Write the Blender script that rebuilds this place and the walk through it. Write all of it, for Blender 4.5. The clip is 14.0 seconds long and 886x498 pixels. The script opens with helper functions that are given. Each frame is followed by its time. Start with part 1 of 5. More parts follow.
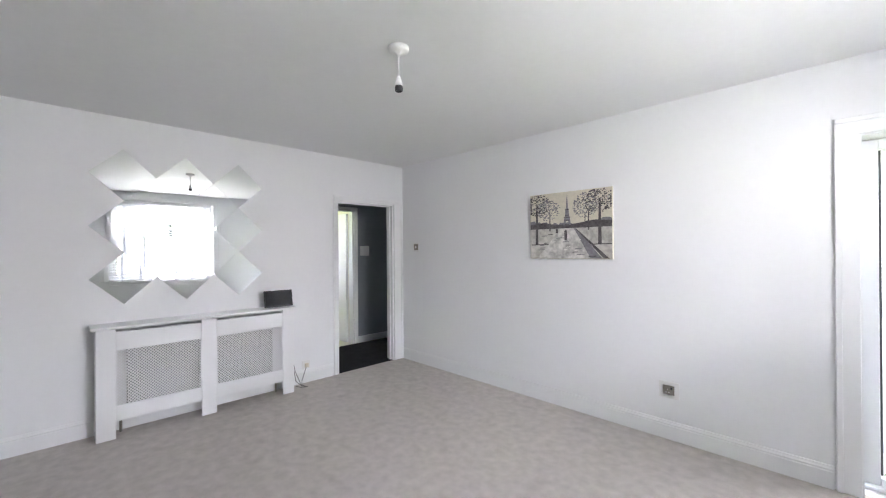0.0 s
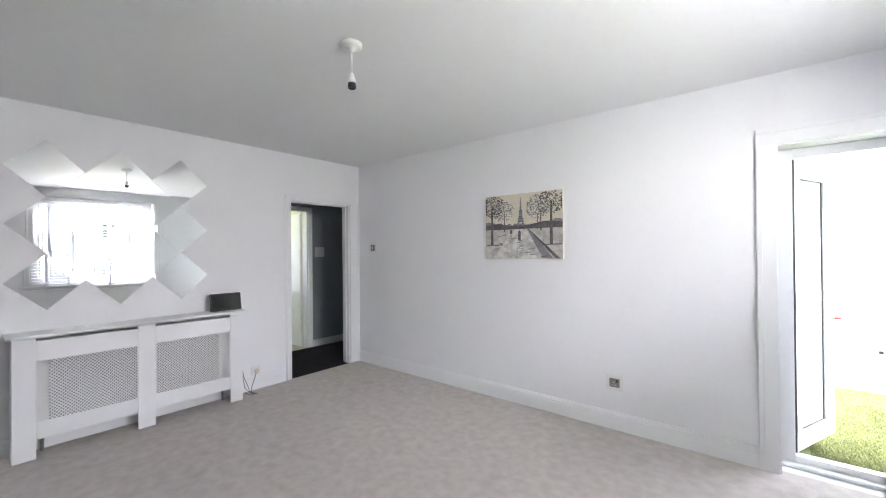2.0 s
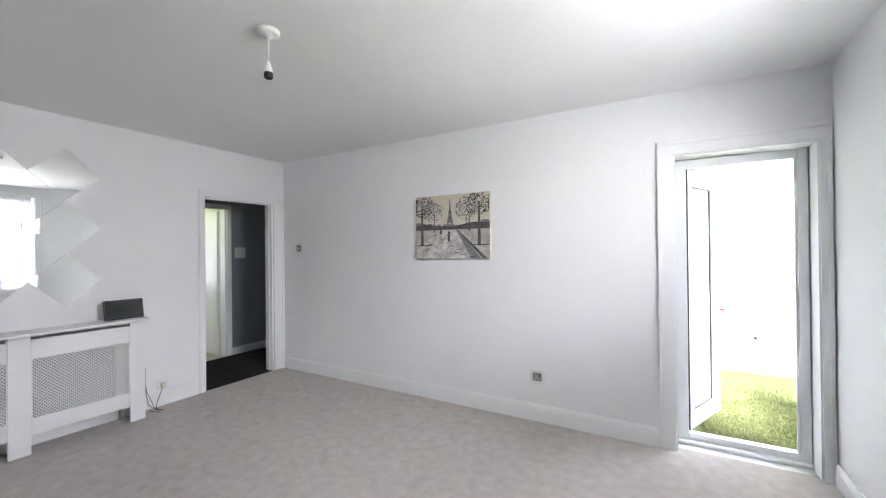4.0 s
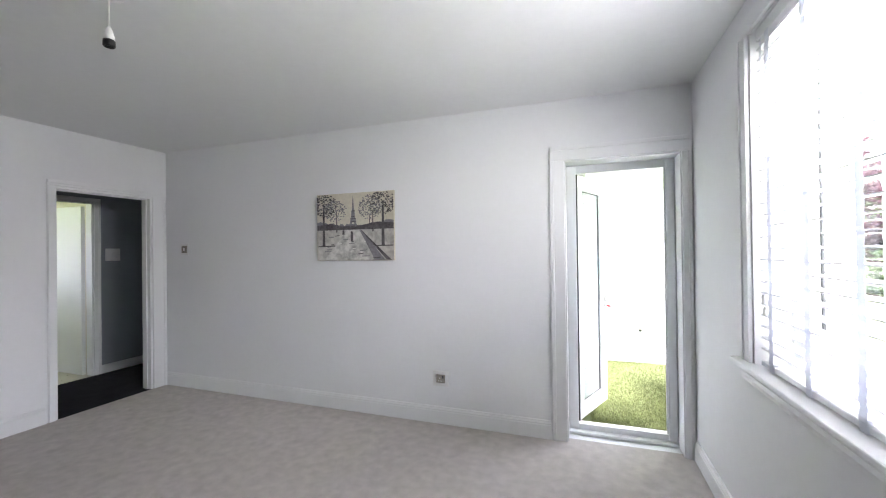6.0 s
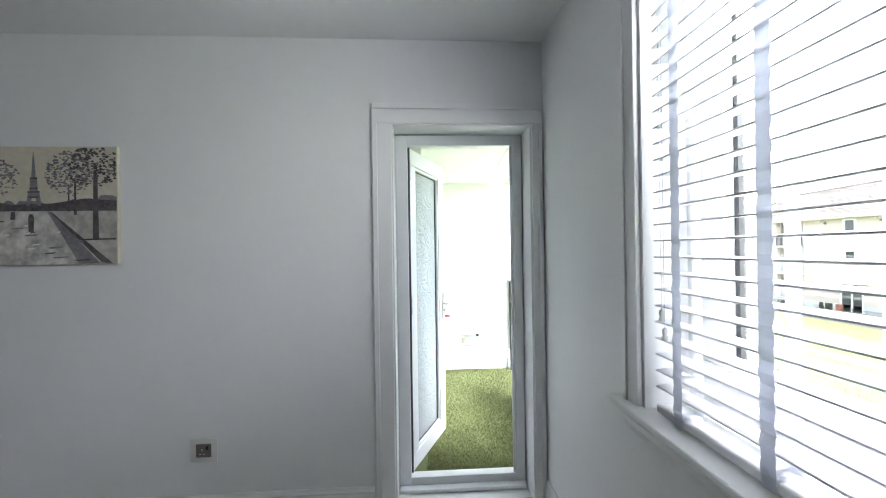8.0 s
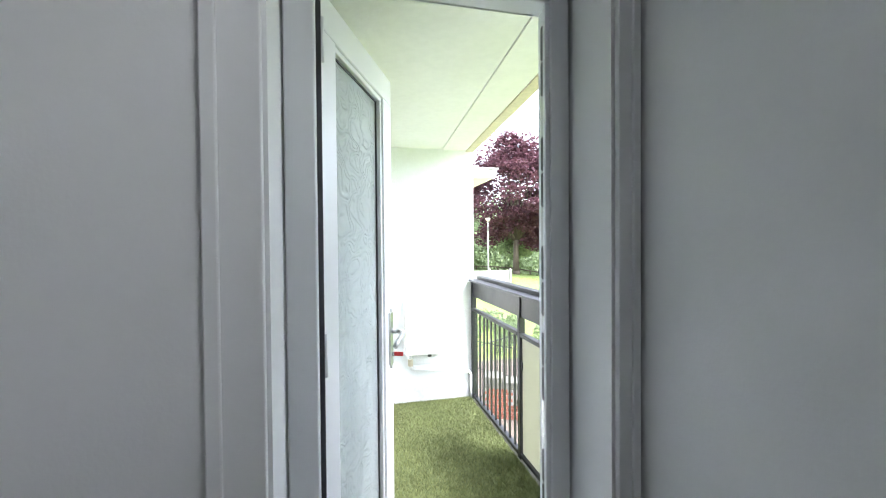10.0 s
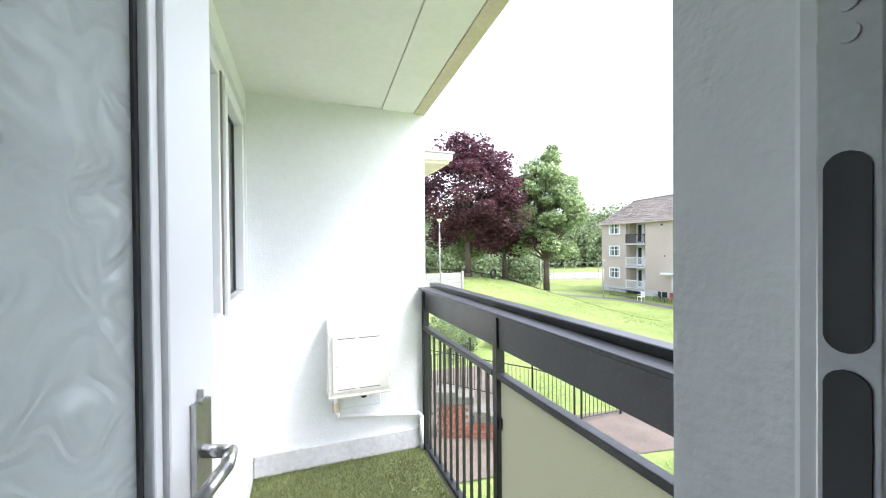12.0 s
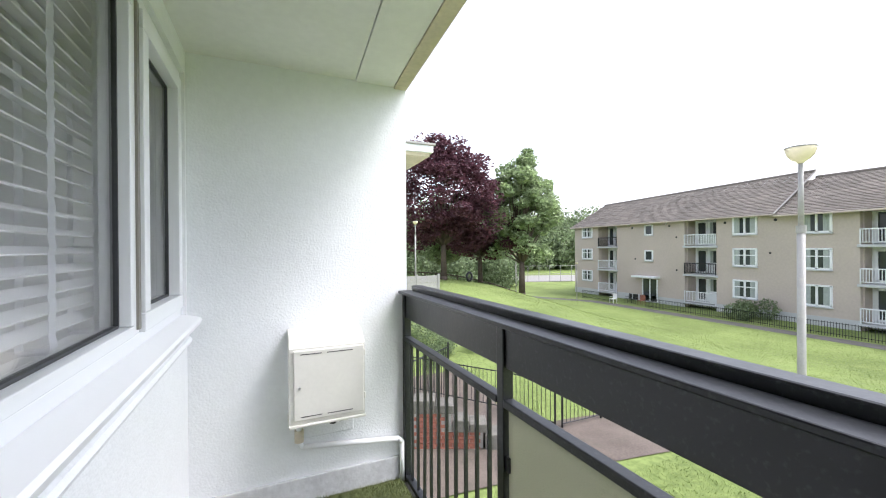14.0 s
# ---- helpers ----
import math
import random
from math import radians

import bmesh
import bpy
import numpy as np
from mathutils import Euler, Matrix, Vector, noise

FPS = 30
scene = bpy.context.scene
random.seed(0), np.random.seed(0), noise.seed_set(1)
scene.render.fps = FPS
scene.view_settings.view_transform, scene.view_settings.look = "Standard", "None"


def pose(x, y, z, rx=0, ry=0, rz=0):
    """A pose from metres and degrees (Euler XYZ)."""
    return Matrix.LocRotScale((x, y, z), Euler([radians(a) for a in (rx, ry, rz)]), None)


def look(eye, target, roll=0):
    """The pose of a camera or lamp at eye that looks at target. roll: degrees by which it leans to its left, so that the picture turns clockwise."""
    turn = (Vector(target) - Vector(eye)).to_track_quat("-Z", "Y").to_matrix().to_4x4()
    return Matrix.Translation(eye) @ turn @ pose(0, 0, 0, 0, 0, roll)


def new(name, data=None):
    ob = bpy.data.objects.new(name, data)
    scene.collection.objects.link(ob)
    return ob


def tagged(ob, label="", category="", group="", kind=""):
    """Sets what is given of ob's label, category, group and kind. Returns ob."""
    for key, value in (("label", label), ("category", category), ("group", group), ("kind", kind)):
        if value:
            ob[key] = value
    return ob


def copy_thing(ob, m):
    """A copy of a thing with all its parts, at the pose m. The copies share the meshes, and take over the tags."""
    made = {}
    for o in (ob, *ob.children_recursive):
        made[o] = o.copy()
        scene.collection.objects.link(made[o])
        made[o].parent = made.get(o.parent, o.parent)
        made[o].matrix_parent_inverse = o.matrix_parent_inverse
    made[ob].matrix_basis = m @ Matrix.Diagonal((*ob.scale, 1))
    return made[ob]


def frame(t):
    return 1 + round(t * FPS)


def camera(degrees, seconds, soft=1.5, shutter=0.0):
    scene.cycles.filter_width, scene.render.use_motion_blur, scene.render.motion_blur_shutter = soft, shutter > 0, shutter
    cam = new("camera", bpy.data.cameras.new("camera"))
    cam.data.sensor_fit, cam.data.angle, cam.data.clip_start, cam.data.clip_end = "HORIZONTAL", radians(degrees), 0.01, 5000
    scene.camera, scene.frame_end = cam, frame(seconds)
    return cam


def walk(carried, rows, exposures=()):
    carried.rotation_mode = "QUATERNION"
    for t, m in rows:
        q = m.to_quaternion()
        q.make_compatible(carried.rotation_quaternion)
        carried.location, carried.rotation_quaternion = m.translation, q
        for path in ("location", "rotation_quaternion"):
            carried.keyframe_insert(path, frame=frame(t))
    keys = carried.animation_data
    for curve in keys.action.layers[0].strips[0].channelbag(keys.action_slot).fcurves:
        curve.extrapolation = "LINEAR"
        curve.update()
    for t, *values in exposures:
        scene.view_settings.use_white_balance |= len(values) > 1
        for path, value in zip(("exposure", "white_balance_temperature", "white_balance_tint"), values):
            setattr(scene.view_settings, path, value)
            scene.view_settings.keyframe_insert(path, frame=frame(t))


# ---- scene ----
cam = camera(97.1, 14.0, soft=1.1)
PATH = [
    (0, (-0.893, -3.242, 1.421), (-2.321, -1.842, 1.424), -0.4),
    (0.5, (-0.887, -3.239, 1.415), (-2.29, -1.813, 1.423), -0.4),
    (1, (-0.883, -3.24, 1.409), (-2.247, -1.777, 1.419), -0.4),
    (1.5, (-0.879, -3.232, 1.408), (-2.195, -1.727, 1.419), -0.4),
    (2, (-0.871, -3.225, 1.409), (-2.147, -1.685, 1.419), -0.5),
    (2.5, (-0.865, -3.216, 1.409), (-2.095, -1.639, 1.418), -0.5),
    (3, (-0.857, -3.201, 1.408), (-2.021, -1.574, 1.418), -0.5),
    (5.5, (-0.763, -3.084, 1.412), (-1.516, -1.232, 1.421), -0.7),
    (6, (-0.711, -3.013, 1.404), (-1.375, -1.127, 1.415), -0.7),
    (6.5, (-0.676, -2.897, 1.412), (-1.208, -0.969, 1.418), -0.8),
    (7, (-0.678, -2.674, 1.404), (-0.996, -0.699, 1.412), -0.8),
    (7.5, (-0.679, -2.402, 1.389), (-0.764, -0.404, 1.396), -0.8),
    (8, (-0.674, -2.096, 1.382), (-0.558, -0.1, 1.386), -0.8),
    (8.5, (-0.696, -1.779, 1.38), (-0.456, 0.207, 1.375), -0.9),
    (8.7, (-0.699, -1.639, 1.374), (-0.437, 0.343, 1.363), -1.0),
    (11, (-0.536, -0.265, 1.318), (0.071, 1.64, 1.289), -0.1),
    (11.5, (-0.441, -0.049, 1.303), (0.219, 1.839, 1.282), -0.4),
    (12, (-0.375, 0.113, 1.287), (0.317, 1.99, 1.268), -0.5),
    (12.5, (-0.342, 0.262, 1.272), (0.387, 2.124, 1.256), -0.4),
    (13, (-0.322, 0.358, 1.266), (0.439, 2.207, 1.254), -0.4),
    (13.5, (-0.31, 0.427, 1.257), (0.476, 2.266, 1.247), -0.3),
    (14, (-0.298, 0.482, 1.248), (0.512, 2.31, 1.244), -0.4),
]
walk(cam, [(t, look(eye, target, roll)) for t, eye, target, roll in PATH],
     exposures=[(0, 4.98, 6320, 18), (3.0, 4.88, 6320, 18), (5.5, 4.64, 6300, 18), (6.5, 4.32, 6300, 17), (7.5, 3.95, 6200, 13), (8.7, 3.2, 6100, 12), (10.8, 3.05, 6100, 13), (11.0, 3.0, 6100, 13), (11.5, 2.8, 6100, 14), (12.3, 2.05, 6150, 15), (13.0, 1.68, 6200, 15), (14, 1.58, 6200, 15)])

# ---- world, sun and exposure ----
world = bpy.data.worlds.new("overcast_sky")
scene.world = world
world.use_nodes = True
wn, wl = world.node_tree.nodes, world.node_tree.links
sky = wn.new("ShaderNodeTexSky")
sky.sky_type, sky.sun_disc = "NISHITA", False
sky.sun_elevation, sky.sun_rotation = radians(58), radians(122)
sky.air_density, sky.dust_density = 1.0, 3.0
soften = wn.new("ShaderNodeHueSaturation")
soften.inputs["Saturation"].default_value = 0.35
wl.new(sky.outputs[0], soften.inputs["Color"])
wl.new(soften.outputs[0], wn["Background"].inputs["Color"])
wn["Background"].inputs["Strength"].default_value = 0.15
sun = new("sun", bpy.data.lights.new("sun", "SUN"))
sun.data.energy, sun.data.angle, sun.data.color = 1.0, radians(25), (1, 0.97, 0.93)
sun.matrix_world = look((6.6, -4.2, 12.4), (0, 0, 0))
# fill lamp added in the opening of the living room window outside its glass, on top of the bright upper sky's daylight
day = new("window_fill_light", bpy.data.lights.new("window_fill_light", "AREA"))
day.data.shape, day.data.size, day.data.size_y = "RECTANGLE", 1.6, 0.42
day.data.energy, day.data.color = 5.0, (1.0, 0.985, 0.96)
day.matrix_world = look((0.29, -1.81, 2.11), (-1.0, -1.81, 1.9))

# ---- building helpers ----
PLACE = {}


def empty(name, m, label, category, group="", kind=""):
    ob = new(name)
    ob.empty_display_size = 0.1
    m = m if isinstance(m, Matrix) else Matrix.Translation(m)
    ob.matrix_world = m
    PLACE[ob] = m
    return tagged(ob, label, category, group, kind)


def mesh_of(name, bm, mat, smooth=False):
    me = bpy.data.meshes.new(name)
    bmesh.ops.recalc_face_normals(bm, faces=bm.faces)
    bm.to_mesh(me)
    bm.free()
    me.materials.append(mat)
    if smooth:
        for p in me.polygons:
            p.use_smooth = True
    return me


def thing(name, bm, mat, label, category, group="", kind="", smooth=False):
    ob = new(name, mesh_of(name, bm, mat, smooth))
    PLACE[ob] = Matrix.Identity(4)
    return tagged(ob, label, category, group, kind)


def part(name, bm, mat, parent, label="", smooth=False, local=False):
    """A mesh under a thing; given in world places unless local."""
    m = PLACE[parent]
    if not local:
        bm.transform(m.inverted())
    ob = new(name, mesh_of(name, bm, mat, smooth))
    ob.parent = parent
    PLACE[ob] = m
    return tagged(ob, label)


def shared(name, me, parent, at):
    """A piece that shares its mesh, at a place local to its parent."""
    ob = new(name, me)
    ob.parent = parent
    ob.location = at
    return ob


def box(x0, y0, z0, x1, y1, z1, bevel=0.0, bm=None):
    b = bmesh.new()
    bmesh.ops.create_cube(b, size=1)
    bmesh.ops.scale(b, vec=(abs(x1 - x0), abs(y1 - y0), abs(z1 - z0)), verts=b.verts)
    bmesh.ops.translate(b, vec=((x0 + x1) / 2, (y0 + y1) / 2, (z0 + z1) / 2), verts=b.verts)
    if bevel:
        bmesh.ops.bevel(b, geom=b.edges[:], offset=bevel, segments=2, affect="EDGES", profile=0.5)
    return join(bm, b)


def join(bm, b):
    if bm is None:
        return b
    me = bpy.data.meshes.new("tmp")
    b.to_mesh(me)
    b.free()
    bm.from_mesh(me)
    bpy.data.meshes.remove(me)
    return bm


def rod(p, q, r, seg=12, r2=None, bm=None):
    p, q = Vector(p), Vector(q)
    b = bmesh.new()
    d = q - p
    bmesh.ops.create_cone(b, cap_ends=True, segments=seg, radius1=r, radius2=r if r2 is None else r2, depth=d.length)
    b.transform(Matrix.Translation((p + q) / 2) @ d.to_track_quat("Z", "Y").to_matrix().to_4x4())
    return join(bm, b)


def tube(points, r, seg=10):
    """A bent tube along points."""
    b = bmesh.new()
    for p, q in zip(points, points[1:]):
        rod(p, q, r, seg, bm=b)
    for p in points[1:-1]:
        s = bmesh.new()
        bmesh.ops.create_uvsphere(s, u_segments=seg, v_segments=6, radius=r)
        s.transform(Matrix.Translation(p))
        join(b, s)
    return b


def lathe(profile, seg=24):
    b = bmesh.new()
    rings = []
    for r, z in profile:
        rings.append([b.verts.new((max(r, 1e-4) * math.cos(2 * math.pi * i / seg), max(r, 1e-4) * math.sin(2 * math.pi * i / seg), z)) for i in range(seg)])
    for a, c in zip(rings, rings[1:]):
        for i in range(seg):
            b.faces.new((a[i], a[(i + 1) % seg], c[(i + 1) % seg], c[i]))
    b.faces.new(rings[0][::-1])
    b.faces.new(rings[-1])
    return b


def prism(outline, axis, a, c, bm=None):
    """A flat outline (pairs) pushed along an axis from a to c. Pairs are the two other axes in order."""
    b = bmesh.new()

    def at(u, v, w):
        return {"x": (w, u, v), "y": (u, w, v), "z": (u, v, w)}[axis]
    lo = [b.verts.new(at(u, v, a)) for u, v in outline]
    hi = [b.verts.new(at(u, v, c)) for u, v in outline]
    b.faces.new(lo)
    b.faces.new(hi[::-1])
    n = len(lo)
    for i in range(n):
        b.faces.new((lo[i], hi[i], hi[(i + 1) % n], lo[(i + 1) % n]))
    return join(bm, b)


# ---- materials ----
def material(name, base, rough=0.5, metal=0.0, vary=0.06, scale=6.0, fine=60.0, bump=0.0, bump_scale=200.0, tone=None, spots=0.0,
             spot_scale=2.0, spot_color=(0.1, 0.1, 0.1), island=0.0, spec=0.5):
    """Base colour with broad and fine variation, optional stains and fine relief, in object metres."""
    m = bpy.data.materials.new(name)
    m.use_nodes = True
    n, l = m.node_tree.nodes, m.node_tree.links
    bsdf = n["Principled BSDF"]
    co = n.new("ShaderNodeTexCoord")

    def noise_node(s, detail=4):
        t = n.new("ShaderNodeTexNoise")
        t.inputs["Scale"].default_value = s
        t.inputs["Detail"].default_value = detail
        l.new(co.outputs["Object"], t.inputs["Vector"])
        return t

    def mix(fac, a, b):
        x = n.new("ShaderNodeMix")
        x.data_type = "RGBA"
        for sock, v in ((x.inputs[0], fac), (x.inputs[6], a), (x.inputs[7], b)):
            if isinstance(v, (int, float)):
                sock.default_value = v
            elif isinstance(v, tuple):
                sock.default_value = (*v[:3], 1)
            else:
                l.new(v, sock)
        return x.outputs[2]

    def ramp(src, lo, hi):
        r = n.new("ShaderNodeMapRange")
        r.inputs["From Min"].default_value, r.inputs["From Max"].default_value = lo, hi
        l.new(src, r.inputs["Value"])
        return r.outputs[0]
    dark = tuple(c * (1 - vary * 2) for c in base)
    light = tone or tuple(min(1, c * (1 + vary)) for c in base)
    col = mix(ramp(noise_node(scale).outputs["Fac"], 0.3, 0.7), dark, light)
    fine_fac = ramp(noise_node(fine, 6).outputs["Fac"], 0.35, 0.65)
    col2 = mix(fine_fac, tuple(c * (1 - vary) for c in base), light)
    col = mix(0.5, col, col2)
    if island:
        g = n.new("ShaderNodeNewGeometry")
        h = n.new("ShaderNodeHueSaturation")
        l.new(col, h.inputs["Color"])
        l.new(n.new("ShaderNodeMapRange").outputs[0], h.inputs["Value"])
        mr = h.inputs["Value"].links[0].from_node
        l.new(g.outputs["Random Per Island"], mr.inputs["Value"])
        mr.inputs["To Min"].default_value, mr.inputs["To Max"].default_value = 1 - island, 1 + island
        col = h.outputs[0]
    if spots:
        sp = ramp(noise_node(spot_scale, 8).outputs["Fac"], 0.56, 0.72)
        mu = n.new("ShaderNodeMath")
        mu.operation = "MULTIPLY"
        mu.inputs[1].default_value = spots
        l.new(sp, mu.inputs[0])
        col = mix(mu.outputs[0], col, spot_color)
    l.new(col, bsdf.inputs["Base Color"])
    rr = n.new("ShaderNodeMapRange")
    l.new(noise_node(scale * 3).outputs["Fac"], rr.inputs["Value"])
    rr.inputs["To Min"].default_value, rr.inputs["To Max"].default_value = max(0.02, rough - 0.08), min(1, rough + 0.08)
    l.new(rr.outputs[0], bsdf.inputs["Roughness"])
    bsdf.inputs["Metallic"].default_value = metal
    bsdf.inputs["Specular IOR Level"].default_value = spec
    if bump:
        b = n.new("ShaderNodeBump")
        b.inputs["Strength"].default_value = bump
        b.inputs["Distance"].default_value = 0.004
        l.new(noise_node(bump_scale, 3).outputs["Fac"], b.inputs["Height"])
        l.new(b.outputs[0], bsdf.inputs["Normal"])
    return m


def glass(name, tint=(1, 1, 1), rough=0.0, wave=0.0, wave_scale=30.0, alpha_mix=0.0, body=(0.6, 0.62, 0.6)):
    """Sheet glass: see-through with gloss; wave gives rolled relief, body adds a milky layer."""
    m = bpy.data.materials.new(name)
    m.use_nodes = True
    n, l = m.node_tree.nodes, m.node_tree.links
    bsdf = n["Principled BSDF"]
    bsdf.inputs["Base Color"].default_value = (*tint, 1)
    bsdf.inputs["Roughness"].default_value = rough
    bsdf.inputs["Transmission Weight"].default_value = 1.0
    bsdf.inputs["IOR"].default_value = 1.45 if wave else 1.2
    if wave:
        co = n.new("ShaderNodeTexCoord")
        w = n.new("ShaderNodeTexNoise")
        w.inputs["Scale"].default_value = wave_scale
        w.inputs["Detail"].default_value = 0.6
        w.inputs["Distortion"].default_value = 0.9
        l.new(co.outputs["Object"], w.inputs["Vector"])
        turns = n.new("ShaderNodeMath")
        turns.operation = "MULTIPLY"
        turns.inputs[1].default_value = 46.0
        l.new(w.outputs["Fac"], turns.inputs[0])
        scroll = n.new("ShaderNodeMath")
        scroll.operation = "SINE"
        l.new(turns.outputs[0], scroll.inputs[0])
        soft = n.new("ShaderNodeTexNoise")
        soft.inputs["Scale"].default_value = wave_scale * 0.7
        l.new(co.outputs["Object"], soft.inputs["Vector"])
        relief = n.new("ShaderNodeMath")
        relief.operation = "MULTIPLY"
        l.new(scroll.outputs[0], relief.inputs[0])
        l.new(soft.outputs["Fac"], relief.inputs[1])
        b = n.new("ShaderNodeBump")
        b.inputs["Strength"].default_value = wave
        b.inputs["Distance"].default_value = 0.008
        l.new(relief.outputs[0], b.inputs["Height"])
        l.new(b.outputs[0], bsdf.inputs["Normal"])
    if alpha_mix:
        d = n.new("ShaderNodeBsdfDiffuse")
        d.inputs["Color"].default_value = (*body, 1)
        t = n.new("ShaderNodeBsdfTranslucent")
        t.inputs["Color"].default_value = (*body, 1)
        dt = n.new("ShaderNodeMixShader")
        l.new(d.outputs[0], dt.inputs[1])
        l.new(t.outputs[0], dt.inputs[2])
        x = n.new("ShaderNodeMixShader")
        x.inputs[0].default_value = alpha_mix
        l.new(bsdf.outputs[0], x.inputs[1])
        l.new(dt.outputs[0], x.inputs[2])
        l.new(x.outputs[0], n["Material Output"].inputs["Surface"])
    return m


def leafy(name, base, tone):
    """Leaves that let some light through."""
    m = material(name, base, 0.6, tone=tone, vary=0.25, scale=0.6, fine=4, island=0.35, spec=0.3)
    n, l = m.node_tree.nodes, m.node_tree.links
    t = n.new("ShaderNodeBsdfTranslucent")
    bsdf = n["Principled BSDF"]
    l.new(bsdf.inputs["Base Color"].links[0].from_socket, t.inputs["Color"])
    x = n.new("ShaderNodeMixShader")
    x.inputs[0].default_value = 0.42
    l.new(bsdf.outputs[0], x.inputs[1])
    l.new(t.outputs[0], x.inputs[2])
    l.new(x.outputs[0], n["Material Output"].inputs["Surface"])
    return m


WALL = material("white_wall_paint", (0.84, 0.85, 0.86), 0.6, vary=0.012, scale=1.3, fine=25, bump=0.12, bump_scale=120)
CEIL = material("white_ceiling_paint", (0.83, 0.84, 0.84), 0.7, vary=0.015, scale=0.9, fine=20, bump=0.1, bump_scale=90)
TRIM = material("white_satin_gloss", (0.84, 0.85, 0.855), 0.4, vary=0.003, scale=3, fine=40, bump=0.04, bump_scale=60)
CARPET = material("grey_beige_carpet", (0.61, 0.565, 0.535), 0.95, vary=0.12, scale=14, fine=170, bump=1.0, bump_scale=330, spots=0.32,
                  spot_scale=7.5, spot_color=(0.42, 0.385, 0.355), spec=0.1)
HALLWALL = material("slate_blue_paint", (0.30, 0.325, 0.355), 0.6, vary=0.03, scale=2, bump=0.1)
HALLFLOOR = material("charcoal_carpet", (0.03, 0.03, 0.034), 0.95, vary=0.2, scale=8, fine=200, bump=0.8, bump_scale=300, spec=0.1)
CREAM = material("cream_paint", (0.78, 0.74, 0.66), 0.5, vary=0.03, scale=2)
TILEFLOOR = material("cream_floor_tile", (0.70, 0.66, 0.58), 0.3, vary=0.05, scale=3)
UPVC = material("white_upvc", (0.84, 0.86, 0.875), 0.38, vary=0.002, scale=4, fine=30)
GASKET = material("black_rubber_gasket", (0.05, 0.053, 0.057), 0.5, vary=0.1)
STEEL = material("brushed_steel", (0.55, 0.55, 0.55), 0.3, metal=1.0, vary=0.08, fine=150)
DARKSTEEL = material("pewter_plate", (0.30, 0.28, 0.25), 0.35, metal=0.8, vary=0.06, fine=120)
BLACKP = material("black_plastic", (0.018, 0.019, 0.021), 0.35, vary=0.1)
WHITEP = material("white_plastic", (0.80, 0.80, 0.79), 0.35, vary=0.015)
REDP = material("red_plastic", (0.55, 0.03, 0.03), 0.4, vary=0.05)
MIRROR = material("silver_mirror", (0.93, 0.94, 0.94), 0.02, metal=1.0, vary=0.005)
MIRROR.node_tree.nodes["Principled BSDF"].inputs["Roughness"].links[0].from_node.inputs["To Min"].default_value = 0.0
MIRROR.node_tree.nodes["Principled BSDF"].inputs["Roughness"].links[0].from_node.inputs["To Max"].default_value = 0.012
ROUGHCAST = material("white_masonry_paint", (0.82, 0.84, 0.85), 0.75, vary=0.03, scale=1.6, fine=30, bump=0.55, bump_scale=85)
SOFFIT = material("painted_concrete_soffit", (0.80, 0.80, 0.77), 0.75, vary=0.04, scale=2.5, fine=25, bump=0.2, bump_scale=60)
EDGEBEIGE = material("weathered_cream_edge", (0.62, 0.55, 0.43), 0.8, vary=0.12, scale=4, fine=40, bump=0.4, bump_scale=60)
GREYSKIRT = material("grey_weathered_plinth", (0.58, 0.59, 0.60), 0.8, vary=0.12, scale=5, fine=40, bump=0.4, bump_scale=70, spots=0.3,
                     spot_scale=6, spot_color=(0.44, 0.44, 0.43))
BLACKIRON = material("black_gloss_paint", (0.011, 0.0125, 0.015), 0.36, vary=0.08, scale=3, fine=60, bump=0.15, bump_scale=35, spots=0.12,
                     spot_scale=75, spot_color=(0.20, 0.20, 0.20))
METER = material("cream_white_plastic", (0.72, 0.71, 0.66), 0.4, vary=0.03, scale=6)
TURF = material("artificial_turf_blades", (0.185, 0.215, 0.09), 0.7, vary=0.2, scale=3, fine=30, island=0.4, spec=0.2)
TURFBASE = material("turf_backing", (0.15, 0.18, 0.075), 0.9, vary=0.25, scale=6, fine=90, bump=0.8, bump_scale=200)
LAWN = material("mown_grass", (0.165, 0.222, 0.07), 0.9, vary=0.25, scale=0.35, fine=9, bump=1.0, bump_scale=30, tone=(0.235, 0.30, 0.098), spec=0.15,
                spots=0.35, spot_scale=0.8, spot_color=(0.26, 0.30, 0.12))
BLADES = material("grass_tufts", (0.18, 0.245, 0.075), 0.8, vary=0.15, scale=0.5, fine=5, island=0.2, tone=(0.26, 0.33, 0.11), spec=0.15)
TARMAC = material("worn_tarmac", (0.10, 0.095, 0.09), 0.9, vary=0.2, scale=1.5, fine=40, bump=0.6, bump_scale=80)
EARTHPATH = material("brown_path", (0.115, 0.092, 0.076), 0.9, vary=0.28, scale=1.6, fine=30, bump=0.8, bump_scale=60, spots=0.55, spot_scale=2.6,
                     spot_color=(0.07, 0.068, 0.05))
REDPATH = material("red_chippings", (0.26, 0.11, 0.07), 0.9, vary=0.15, scale=2, fine=30)
BRICK = material("red_brick", (0.25, 0.095, 0.065), 0.85, vary=0.2, scale=6, fine=50, bump=0.4, bump_scale=60)
OLDSTONE = material("mossy_old_stone", (0.135, 0.128, 0.112), 0.9, vary=0.25, scale=5, fine=35, bump=0.8, bump_scale=40, spots=0.5, spot_scale=6,
                    spot_color=(0.085, 0.088, 0.06))
CONCRETE = material("aged_concrete", (0.26, 0.25, 0.235), 0.85, vary=0.15, scale=3, fine=40, bump=0.4, bump_scale=50)
